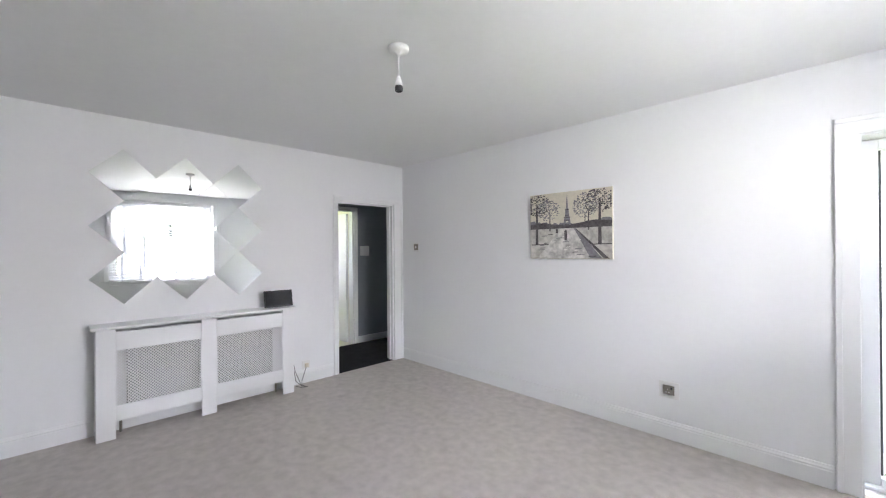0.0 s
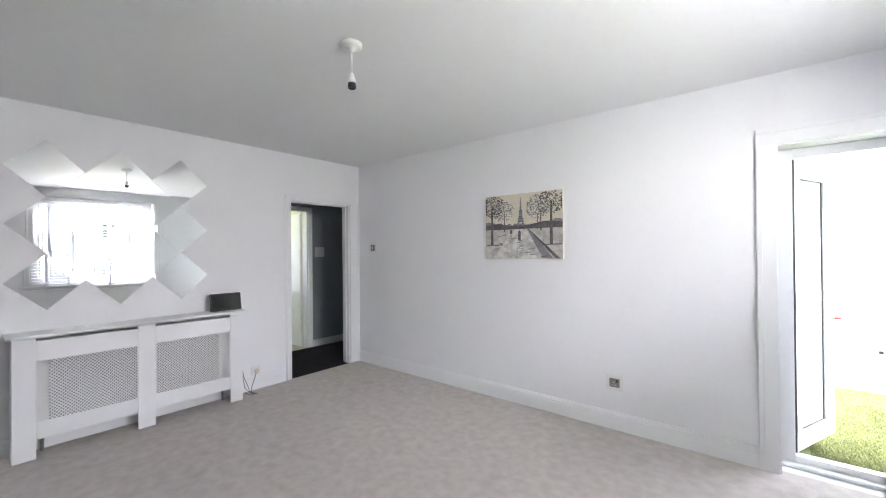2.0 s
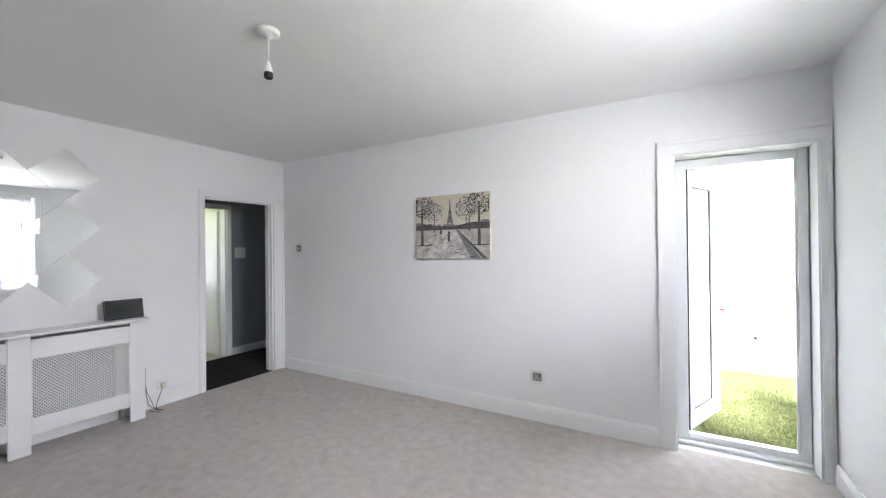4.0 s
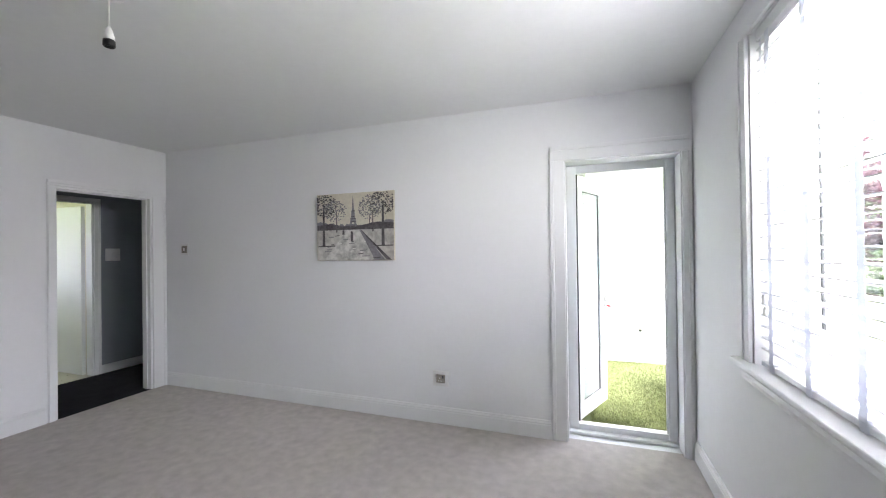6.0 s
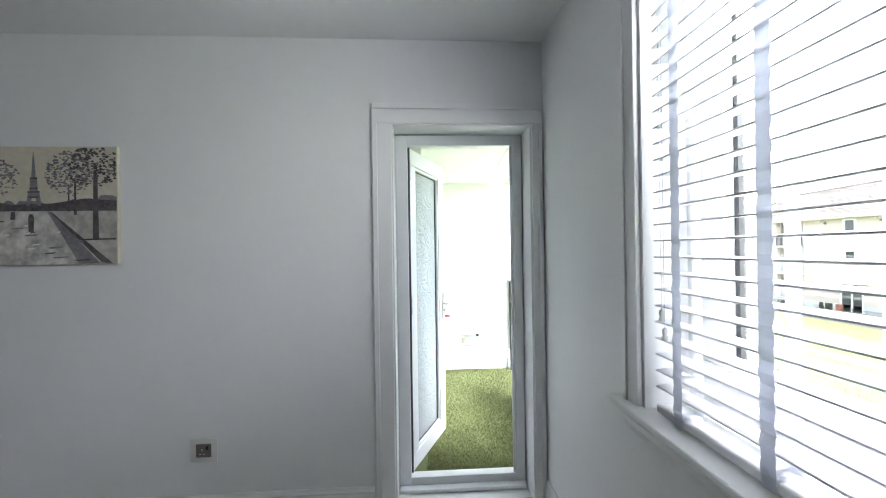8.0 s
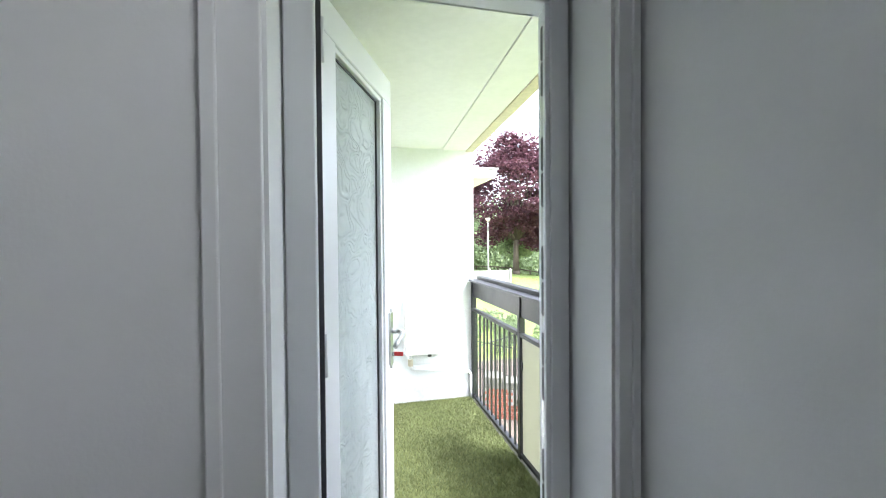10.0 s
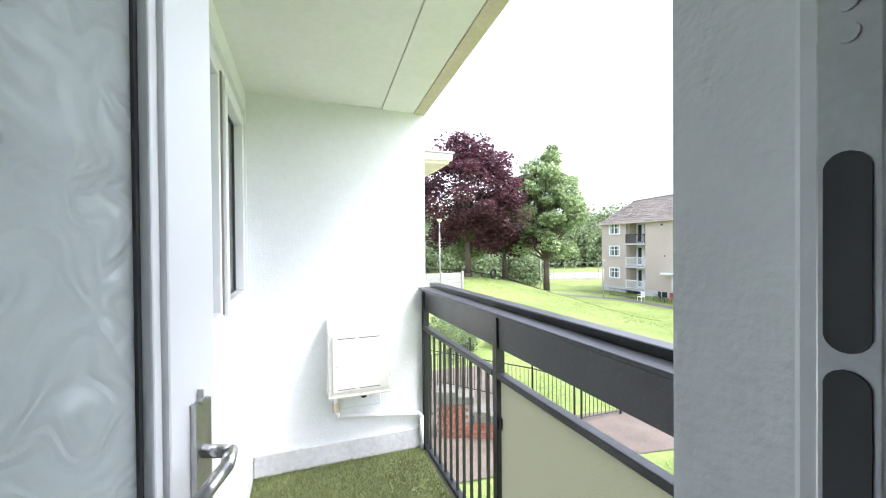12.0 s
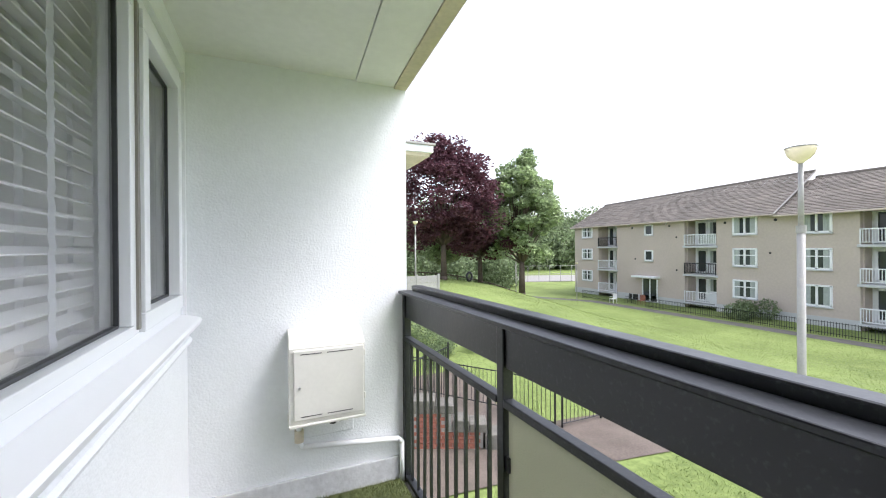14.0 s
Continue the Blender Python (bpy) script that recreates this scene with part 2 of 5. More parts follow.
HARL = material("beige_grey_harling", (0.53, 0.46, 0.405), 0.9, vary=0.07, scale=0.35, fine=8, bump=0.6, bump_scale=25, spots=0.2, spot_scale=0.5,
                spot_color=(0.40, 0.35, 0.31))
HARLBASE = material("pale_base_course", (0.52, 0.53, 0.54), 0.85, vary=0.08, scale=1)
ROOFTILE = material("brown_concrete_tile", (0.19, 0.168, 0.145), 0.85, vary=0.2, scale=0.8, fine=10, bump=0.5, bump_scale=20, island=0.18)
FARGLASS = material("dark_window_glass", (0.05, 0.06, 0.065), 0.06, vary=0.3, scale=0.8)
CURTAIN = material("pale_curtain", (0.38, 0.42, 0.40), 0.9, vary=0.12, scale=2, fine=14)
BARK = material("brown_bark", (0.10, 0.078, 0.058), 0.9, vary=0.25, scale=3, fine=25, bump=1.0, bump_scale=18)
MAPLE = leafy("purple_maple_leaves", (0.075, 0.030, 0.042), (0.17, 0.075, 0.095))
GREENLEAF = leafy("fresh_green_leaves", (0.26, 0.36, 0.17), (0.45, 0.55, 0.30))
DARKLEAF = leafy("woodland_leaves", (0.16, 0.22, 0.12), (0.30, 0.38, 0.20))
LAMPPOST = material("grey_painted_steel", (0.34, 0.335, 0.315), 0.5, vary=0.08, scale=4, fine=40, spots=0.5, spot_scale=5, spot_color=(0.42, 0.39, 0.34))
LAMPBOWL = material("amber_diffuser", (0.86, 0.75, 0.55), 0.25, vary=0.05)
CLEAR = bpy.data.materials.new("clear_glass")
CLEAR.use_nodes = True
cn_, cl_ = CLEAR.node_tree.nodes, CLEAR.node_tree.links
see_ = cn_.new("ShaderNodeBsdfTransparent")
see_.inputs["Color"].default_value = (0.97, 0.97, 0.97, 1)
gl_ = cn_.new("ShaderNodeBsdfGlossy")
gl_.inputs["Roughness"].default_value = 0.01
fr_ = cn_.new("ShaderNodeLayerWeight")
fr_.inputs["Blend"].default_value = 0.12
gm_ = cn_.new("ShaderNodeMixShader")
cl_.new(fr_.outputs["Facing"], gm_.inputs[0])
cl_.new(see_.outputs[0], gm_.inputs[1])
cl_.new(gl_.outputs[0], gm_.inputs[2])
cl_.new(gm_.outputs[0], cn_["Material Output"].inputs["Surface"])
RIPPLE = glass("rippled_obscure_glass", (0.93, 0.98, 0.97), 0.09, wave=1.0, wave_scale=11, alpha_mix=0.55, body=(0.88, 0.93, 0.93))
WIRED = glass("beige_obscure_glass", (0.85, 0.84, 0.72), 0.4, wave=0.6, wave_scale=70, alpha_mix=0.6, body=(0.36, 0.36, 0.29))
SLAT = material("white_faux_wood_slat", (0.84, 0.85, 0.86), 0.4, vary=0.01)
n_ = SLAT.node_tree.nodes
tr_ = n_.new("ShaderNodeBsdfTranslucent")
tr_.inputs["Color"].default_value = (0.8, 0.82, 0.85, 1)
mx_ = n_.new("ShaderNodeMixShader")
mx_.inputs[0].default_value = 0.12
SLAT.node_tree.links.new(n_["Principled BSDF"].outputs[0], mx_.inputs[1])
SLAT.node_tree.links.new(tr_.outputs[0], mx_.inputs[2])
SLAT.node_tree.links.new(mx_.outputs[0], n_["Material Output"].inputs["Surface"])
TAPE = material("white_fabric_tape", (0.78, 0.80, 0.84), 0.9, vary=0.04, fine=200, bump=0.5, bump_scale=400)
tn_ = TAPE.node_tree.nodes
tt_ = tn_.new("ShaderNodeBsdfTranslucent")
tt_.inputs["Color"].default_value = (0.78, 0.80, 0.86, 1)
tm_ = tn_.new("ShaderNodeMixShader")
TAPE.node_tree.links.new(tn_["Principled BSDF"].outputs[0], tm_.inputs[1])
TAPE.node_tree.links.new(tt_.outputs[0], tm_.inputs[2])
TAPE.node_tree.links.new(tm_.outputs[0], tn_["Material Output"].inputs["Surface"])


# ---- living room shell ----
XR, H, YB = -4.96, 2.507, -4.9


def wall(name, boxes, mat, label):
    bm = bmesh.new()
    for b in boxes:
        box(*b, bm=bm)
    return thing(name, bm, mat, label, "wall", kind="structure")


DX0, DX1, DZ = -0.820, -0.064, 2.058
wall("wall_north", [(XR - 0.12, 0, -0.1, DX0, 0.358, 2.7), (DX1, 0, -0.1, 0.36, 0.358, 2.7), (DX0, 0, DZ, DX1, 0.358, 2.7),
                    (DX0, 0.05, -0.1, DX1, 0.3615, -0.004)], WALL, "smooth white painted plaster wall with a balcony doorway")
WY0, WY1, WZ0, WZ1 = -2.63, -0.935, 0.872, 2.34
wall("wall_east", [(0, YB, -0.1, 0.36, WY0, 2.7), (0, WY1, -0.1, 0.36, 0, 2.7), (0, WY0, -0.1, 0.36, WY1, WZ0), (0, WY0, WZ1, 0.36, WY1, 2.7)], WALL,
     "smooth white painted plaster wall with a wide window")
HY0, HY1, HZ = -0.962, -0.150, 2.007
wall("wall_west", [(XR - 0.12, YB, -0.1, XR, HY0, 2.7), (XR - 0.12, HY1, -0.1, XR, 0, 2.7), (XR - 0.12, HY0, HZ, XR, HY1, 2.7)], WALL,
     "smooth white painted plaster wall with a hall doorway")
wall("wall_south", [(XR - 0.12, YB - 0.2, -0.1, 0.36, YB, 2.7)], WALL, "smooth white painted plaster wall")
thing("ceiling", box(XR, YB, H, 0, 0, H + 0.15), CEIL, "matt white painted plaster ceiling", "ceiling", kind="structure")
fl = bmesh.new()
box(XR, YB, -0.1, 0, 0, 0, bm=fl)
box(DX0, 0, -0.1, DX1, 0.05, 0.0, bm=fl)
thing("floor", fl, CARPET, "worn grey-beige fitted carpet with faint stains", "floor", kind="structure")


def skirting(name, axis, a, c, at, sign, z=0.135):
    """A moulded baseboard along an axis; at is the wall face, sign the side of the room."""
    o = [(0, 0), (0.018, 0), (0.018, z - 0.035), (0.015, z - 0.03), (0.017, z - 0.02), (0.012, z - 0.012), (0.009, z), (0, z)]
    o = [(at + sign * u, v) for u, v in o]
    thing(name, prism(o, axis, a, c), TRIM, "white gloss moulded skirting board", "baseboard", kind="structure")


skirting("baseboard_north", "x", XR + 0.02, DX0 - 0.112, 0, -1)
skirting("baseboard_east", "y", YB, -0.025, 0, -1)
skirting("baseboard_west", "y", YB, HY0 - 0.065, XR, 1)


def casing(name, axis, a0, a1, z1, at, sign, w, label, right=True, wr=None):
    """A stepped door surround: two uprights and a head."""
    root = empty(name, (a0, at, 0) if axis == "x" else (at, a0, 0), label, "door frame", kind="structure")

    def bar(u0, u1, v0, v1, d):
        lo, hi = sorted((at, at + sign * d))
        return box(u0, lo, v0, u1, hi, v1, 0.003) if axis == "x" else box(lo, u0, v0, hi, u1, v1, 0.003)
    wr = w if wr is None else wr
    for u0, u1 in ((a0 - w, a0), (a1, a1 + wr)):
        if u1 - u0 < 0.01:
            continue
        b = bar(u0, u1, 0, z1, 0.016)
        f = u0 if u0 < a0 else u1
        s = 1 if u0 < a0 else -1
        join(b, bar(*sorted((f + s * 0.003, f + s * min(0.03, (u1 - u0) * 0.4))), 0, z1, 0.024))
        part("upright", b, TRIM, root)
    b = bar(a0 - w, a1 + wr, z1, z1 + w, 0.016)
    join(b, bar(a0 - w + 0.003, a1 + wr - 0.003, z1 + w - 0.03, z1 + w - 0.002, 0.024))
    part("head", b, TRIM, root)
    return root


casing("trim_balcony_door", "x", DX0, DX1, DZ, 0, -1, 0.104, "white gloss stepped architrave round the balcony doorway", wr=0.056)
casing("trim_hall_door", "y", HY0, HY1, HZ, XR, 1, 0.05, "white gloss architrave round the hall doorway", wr=0.138)
lin = bmesh.new()
box(XR - 0.125, HY0, 0.0, XR - 0.002, HY0 + 0.02, HZ, bm=lin)
box(XR - 0.125, HY1 - 0.02, 0.0, XR - 0.002, HY1, HZ, bm=lin)
box(XR - 0.125, HY0 + 0.02, HZ - 0.02, XR - 0.002, HY1 - 0.02, HZ, bm=lin)
box(XR - 0.08, HY1 - 0.032, 0.0, XR - 0.045, HY1 - 0.02, HZ - 0.02, bm=lin)
box(XR - 0.08, HY0 + 0.02, HZ - 0.032, XR - 0.045, HY1 - 0.02, HZ - 0.02, bm=lin)
thing("trim_hall_lining", lin, TRIM, "white painted door lining with a stop bead", "door frame", kind="structure")
sv = bmesh.new()
box(DX0, 0.0, -0.003, DX0 + 0.008, 0.15, DZ, bm=sv)
box(DX1 - 0.008, 0.0, -0.003, DX1, 0.15, DZ, bm=sv)
box(DX0 + 0.008, 0.0, DZ - 0.008, DX1 - 0.008, 0.15, DZ, bm=sv)
thing("trim_balcony_reveal", sv, TRIM, "white plastic lining of the balcony door reveal", "door frame", kind="structure")

# hall and the small room past it
XH = -6.1
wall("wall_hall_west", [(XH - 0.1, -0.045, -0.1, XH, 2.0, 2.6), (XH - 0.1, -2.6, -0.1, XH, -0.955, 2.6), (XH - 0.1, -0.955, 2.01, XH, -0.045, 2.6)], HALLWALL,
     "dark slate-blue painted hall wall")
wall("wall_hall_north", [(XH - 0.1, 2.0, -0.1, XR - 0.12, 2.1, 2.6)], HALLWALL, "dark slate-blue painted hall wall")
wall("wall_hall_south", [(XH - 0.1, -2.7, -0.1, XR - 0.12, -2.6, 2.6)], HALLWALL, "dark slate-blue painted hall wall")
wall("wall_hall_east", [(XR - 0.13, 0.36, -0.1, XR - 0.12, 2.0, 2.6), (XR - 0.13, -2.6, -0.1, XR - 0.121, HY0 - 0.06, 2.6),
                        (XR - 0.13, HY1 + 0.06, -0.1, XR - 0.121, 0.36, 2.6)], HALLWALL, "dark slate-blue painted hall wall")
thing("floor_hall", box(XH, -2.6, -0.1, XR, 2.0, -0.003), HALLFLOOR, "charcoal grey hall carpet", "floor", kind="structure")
thing("ceiling_hall", box(XH, -2.6, 2.5, XR - 0.12, 2.0, 2.6), CEIL, "white hall ceiling", "ceiling", kind="structure")
thing("baseboard_hall", box(XH, 0.021, 0, XH + 0.018, 2.0, 0.1, 0.004), TRIM, "white gloss skirting board", "baseboard", kind="structure")
casing("trim_inner_door", "y", -0.935, -0.045, 2.005, XH, 1, 0.065, "white gloss architrave round an inner doorway")
li = bmesh.new()
box(XH - 0.102, -0.065, 0, XH, -0.045, 2.005, bm=li)
box(XH - 0.102, -0.955, 0, XH, -0.935, 2.005, bm=li)
thing("trim_inner_lining", li, TRIM, "white painted door lining", "door frame", kind="structure")
# the opening in the south wall is unseen, added to let daylight in
wall("wall_inner_room", [(-8.1, -2.0, -0.1, -8.0, 0.5, 2.6), (-8.0, 0.4, -0.1, XH - 0.1, 0.5, 2.6), (-8.0, -2.0, -0.1, XH - 0.1, -1.9, 1.35),
                         (-8.0, -2.0, 2.3, XH - 0.1, -1.9, 2.6), (-8.0, -2.0, 1.35, -7.9, -1.9, 2.3), (-6.4, -2.0, 1.35, XH - 0.1, -1.9, 2.3)], CREAM,
     "cream painted wall of a small inner room")
thing("floor_inner_room", box(-8.0, -1.9, -0.1, XH, 0.4, -0.002), TILEFLOOR, "pale cream tiled floor", "floor", kind="structure")
thing("ceiling_inner_room", box(-8.1, -2.0, 2.5, XH - 0.1, 0.5, 2.62), CEIL, "white ceiling", "ceiling", kind="structure")
dl = empty("door_inner", (XH - 0.1, -0.09, 0), "white panelled inner door standing open", "door", kind="structure")
b = box(XH - 0.86, -0.11, 0.01, XH - 0.11, -0.07, 1.98, 0.003)
part("leaf", b, TRIM, dl)
part("door_handle", tube([(XH - 0.8, -0.11, 1.0), (XH - 0.8, -0.15, 1.0), (XH - 0.68, -0.15, 1.0)], 0.009), STEEL, dl, "steel lever handle", smooth=True)
sw = empty("wall_switch", (XH + 0.001, 0.15, 1.4), "white plastic switch plate on the dark hall wall", "light switch")
part("plate", box(XH, 0.072, 1.335, XH + 0.01, 0.23, 1.485, 0.003), WHITEP, sw)
part("rocker", box(XH + 0.01, 0.13, 1.385, XH + 0.016, 0.17, 1.435, 0.002), WHITEP, sw)

# ---- living room window and blind ----
def window_frame(name, x, y0, y1, z0, z1, mullions, label, depth=0.065, bar_w=0.055, gasket=0.008, stiles=(0.035,), proud=(0.006,)):
    """A plastic window in a plane of constant x: outer frame, mullions, sashes with gaskets and panes."""
    root = empty(name, (x, (y0 + y1) / 2, z0), label, "window", kind="structure")
    fr = bmesh.new()
    box(x, y0, z0, x + depth, y1, z0 + bar_w, 0.004, fr)
    box(x, y0, z1 - bar_w, x + depth, y1, z1, 0.004, fr)
    box(x, y0, z0 + bar_w, x + depth, y0 + bar_w, z1 - bar_w, 0.004, fr)
    box(x, y1 - bar_w, z0 + bar_w, x + depth, y1, z1 - bar_w, 0.004, fr)
    for m in mullions:
        box(x, m - 0.032, z0 + bar_w, x + depth, m + 0.032, z1 - bar_w, 0.004, fr)
    part("window_frame", fr, UPVC, root)
    edges = [y0 + bar_w] + [e for m in mullions for e in (m - 0.032, m + 0.032)] + [y1 - bar_w]
    for k, (a, c) in enumerate(zip(edges[::2], edges[1::2])):
        s = bmesh.new()
        q, st, pr = gasket, stiles[k % len(stiles)], proud[k % len(proud)]
        for bb in ((a, z0 + bar_w, c, z0 + bar_w + st), (a, z1 - bar_w - st, c, z1 - bar_w), (a, z0 + bar_w + st, a + st, z1 - bar_w - st),
                   (c - st, z0 + bar_w + st, c, z1 - bar_w - st)):
            box(x - 0.006, bb[0] + 0.001, bb[1] + 0.001, x + depth + pr, bb[2] - 0.001, bb[3] - 0.001, 0.003, s)
        sash = part("sash", s, UPVC, root)
        g = bmesh.new()
        i0, i1, j0, j1 = a + st, c - st, z0 + bar_w + st, z1 - bar_w - st
        xg0, xg1 = x + depth / 2 - 0.009, x + depth / 2 + 0.009
        for bb in ((i0, j0, i1, j0 + q), (i0, j1 - q, i1, j1), (i0, j0 + q, i0 + q, j1 - q), (i1 - q, j0 + q, i1, j1 - q)):
            box(xg0, bb[0], bb[1], xg1, bb[2], bb[3], bm=g)
        part("gasket", g, GASKET, sash)
        p = part("pane", box(x + depth / 2 - 0.003, i0 + 0.004, j0 + 0.004, x + depth / 2 + 0.003, i1 - 0.004, j1 - 0.004), CLEAR, sash)
        p.visible_shadow = False
    return root


window_frame("window_1", 0.14, WY0, WY1, WZ0 + 0.02, WZ1, (-2.35,), "white plastic window with a side casement", bar_w=0.08, gasket=0.015, stiles=(0.035, 0.085))
sill = empty("window_sill", (0, -1.8, WZ0), "white gloss window board with a moulded apron", "window sill", kind="structure")
part("board", box(-0.055, WY0 - 0.12, WZ0, 0.14, WY1 + 0.12, WZ0 + 0.022, 0.006), TRIM, sill)
ap = [(-0.001, WZ0 - 0.07), (-0.012, WZ0 - 0.07), (-0.016, WZ0 - 0.05), (-0.013, WZ0 - 0.035), (-0.024, WZ0 - 0.02), (-0.028, WZ0), (-0.001, WZ0)]
part("apron", prism(ap, "y", WY0 - 0.09, WY1 + 0.09), TRIM, sill)
wc = empty("trim_window", (0, WY1, WZ0), "white gloss architrave round the window", "window frame", kind="structure")
for a, c in ((WY0 - 0.075, WY0), (WY1, WY1 + 0.075)):
    b = box(-0.018, a, WZ0 + 0.022, -0.001, c, WZ1, 0.003)
    join(b, box(-0.026, (a + 0.004 if a < WY0 else c - 0.022), WZ0 + 0.022, -0.018, (a + 0.022 if a < WY0 else c - 0.004), WZ1, 0.003))
    part("upright", b, TRIM, wc)
part("head", box(-0.018, WY0 - 0.075, WZ1, -0.001, WY1 + 0.075, WZ1 + 0.075, 0.003), TRIM, wc)
rv = bmesh.new()
box(0.0, WY1 - 0.012, WZ0 + 0.022, 0.14, WY1, WZ1, bm=rv)
box(0.0, WY0, WZ0 + 0.022, 0.14, WY0 + 0.012, WZ1, bm=rv)
thing("trim_window_lining", rv, TRIM, "white window reveal lining", "window frame", kind="structure")


def venetian_blind(name, x, y0, y1, z0, z1, tapes, tilt, label, side=-1, pitch=0.0472, width=0.05):
    """Slats on one shared mesh, a head rail, a bottom rail, fabric ladder tapes."""
    root = empty(name, (x, (y0 + y1) / 2, z0), label, "blind")
    part("head_rail", box(x - 0.028, y0, z1 - 0.055, x + 0.028, y1, z1, 0.004), SLAT, root)
    part("bottom_rail", box(x - 0.026, y0, z0 + 0.004, x + 0.026, y1, z0 + 0.026, 0.005), SLAT, root)
    sb = box(-width / 2, -(y1 - y0) / 2, -0.0021, width / 2, (y1 - y0) / 2, 0.0021)
    sb.transform(Matrix.Rotation(radians(tilt), 4, "Y"))
    me = mesh_of("slat", sb, SLAT)
    z = z0 + 0.080
    while z < z1 - 0.07:
        shared("slat", me, root, (0, 0, z - z0))
        z += pitch
    for ty in tapes:
        t = bmesh.new()
        for sx in (-1, 1):
            zz, k, last = z0 + 0.02, 0, None
            while zz < z1 - 0.05:
                o = x + sx * (0.028 + (0.0018 if k % 2 else -0.0008) + 0.0008 * math.sin(k * 1.9 + ty * 7))
                wv = 0.0175 + 0.001 * math.sin(k * 2.3)
                row = [t.verts.new(c_) for c_ in ((o, ty - wv, zz), (o, ty + wv, zz), (o + sx * 0.001, ty + wv, zz), (o + sx * 0.001, ty - wv, zz))]
                if last:
                    for j in range(4):
                        t.faces.new((last[j], last[(j + 1) % 4], row[(j + 1) % 4], row[j]))
                last = row
                zz += pitch / 2
                k += 1
        box(x - 0.031, ty - 0.019, z0 - 0.001, x + 0.031, ty + 0.019, z0 + 0.034, 0.007, t)
        part("ladder_tape", t, TAPE, root, "white fabric ladder tape")
    return root


bl = venetian_blind("venetian_blind", 0.036, WY0 + 0.02, -0.985, WZ0 + 0.024, WZ1 - 0.004, [-1.088 - 0.271 * i for i in range(6)], -4,
                    "white slatted venetian blind with wide ladder tapes, lowered and open")
for dy, dz in ((0.0, 1.17), (0.013, 1.12)):
    part("pull_cord", rod((0.008, -1.022 - dy, dz + 0.03), (0.008, -1.022 - dy, WZ1 - 0.06), 0.0012, 6), TAPE, bl)
    k = lathe([(0.002, 0.035), (0.007, 0.028), (0.0075, 0.02), (0.005, 0.014), (0.0085, 0.004), (0.006, 0)], 12)
    k.transform(Matrix.Translation((0.008, -1.022 - dy, dz)))
    part("cord_tassel", k, WHITEP, bl, smooth=True)

# ---- balcony door ----
FY0, FY1, ZT = 0.18, 0.245, 1.99
df = empty("door_frame_balcony", (DX0, FY0, 0), "white plastic outer frame of the balcony door with metal keeps", "door frame", kind="structure")
f = bmesh.new()
FX0, FX1 = -0.742, -0.128
box(DX0 + 0.008, FY0, 0.0, FX0, FY1, DZ - 0.008, 0.004, f)
box(FX1, FY0, 0.0, DX1 - 0.008, FY1, DZ - 0.008, 0.004, f)
box(FX0, FY0, ZT, FX1, FY1, DZ - 0.008, 0.004, f)
box(FX0, FY0, 0.0, FX1, FY1, 0.065, 0.004, f)
box(DX0 + 0.012, FY0 - 0.05, 0.0, DX1 - 0.012, FY0, 0.022, 0.005, f)
box(FX1 - 0.014, FY0 + 0.004, 0.065, FX1, FY0 + 0.02, ZT, 0.003, f)
part("outer_frame", f, UPVC, df)
g = bmesh.new()
box(FX0, FY1 - 0.018, 0.066, FX0 + 0.012, FY1 - 0.006, ZT, bm=g)
part("weather_seal", g, GASKET, df)
ks = part("keep_strip", box(FX1 - 0.003, FY0 + 0.028, 0.12, FX1 + 0.001, FY0 + 0.053, ZT - 0.06, 0.001), STEEL, df, "zinc-plated keep strip with slots")
slot = prism([(0.009 * math.cos(q_) , (0.039 if math.sin(q_) > 0 else -0.039) + 0.009 * math.sin(q_)) for q_ in [math.pi * (i + 0.5) / 8 for i in range(16)]], "x", -0.001, 0.001)
slot_me = mesh_of("slot", slot, GASKET)
rel = PLACE[df].translation
for z in (0.30, 0.40, 0.60, 0.70, 0.935, 1.035, 1.178, 1.282, 1.488, 1.59, 1.80, 1.90):
    shared("slot", slot_me, ks, Vector((FX1 - 0.0035, FY0 + 0.0405, z)) - rel)
for z in (0.22, 0.50, 0.78, 0.82, 1.085, 1.11, 1.385, 1.40, 1.69):
    part("screw", rod((FX1 - 0.0045, FY0 + 0.04, z), (FX1 - 0.002, FY0 + 0.04, z), 0.0045, 10), STEEL, ks)

leaf = empty("balcony_door", pose(-0.735, 0.247, 0, 0, 0, 67.3), "white plastic glazed balcony door with rippled glass, standing open outwards", "door")
LW, Y0, Y1, LZ0, LZ1 = 0.61, 0.0, 0.062, 0.055, 1.995
s = bmesh.new()
ST = 0.098
for bb in ((0, LZ0, LW, LZ0 + ST), (0, LZ1 - ST, LW, LZ1), (0, LZ0 + ST, ST, LZ1 - ST), (LW - ST, LZ0 + ST, LW, LZ1 - ST)):
    box(bb[0], Y0, bb[1], bb[2], Y1, bb[3], 0.004, s)
for bb in ((ST, LZ0 + ST, LW - ST, LZ0 + ST + 0.016), (ST, LZ1 - ST - 0.016, LW - ST, LZ1 - ST), (ST, LZ0 + ST + 0.016, ST + 0.016, LZ1 - ST - 0.016),
           (LW - ST - 0.016, LZ0 + ST + 0.016, LW - ST, LZ1 - ST - 0.016)):
    box(bb[0], Y0 + 0.008, bb[1], bb[2], Y1 - 0.008, bb[3], 0.003, s)
part("leaf_frame", s, UPVC, leaf, local=True)
g = bmesh.new()
i0, i1, j0, j1 = ST + 0.016, LW - ST - 0.016, LZ0 + ST + 0.016, LZ1 - ST - 0.016
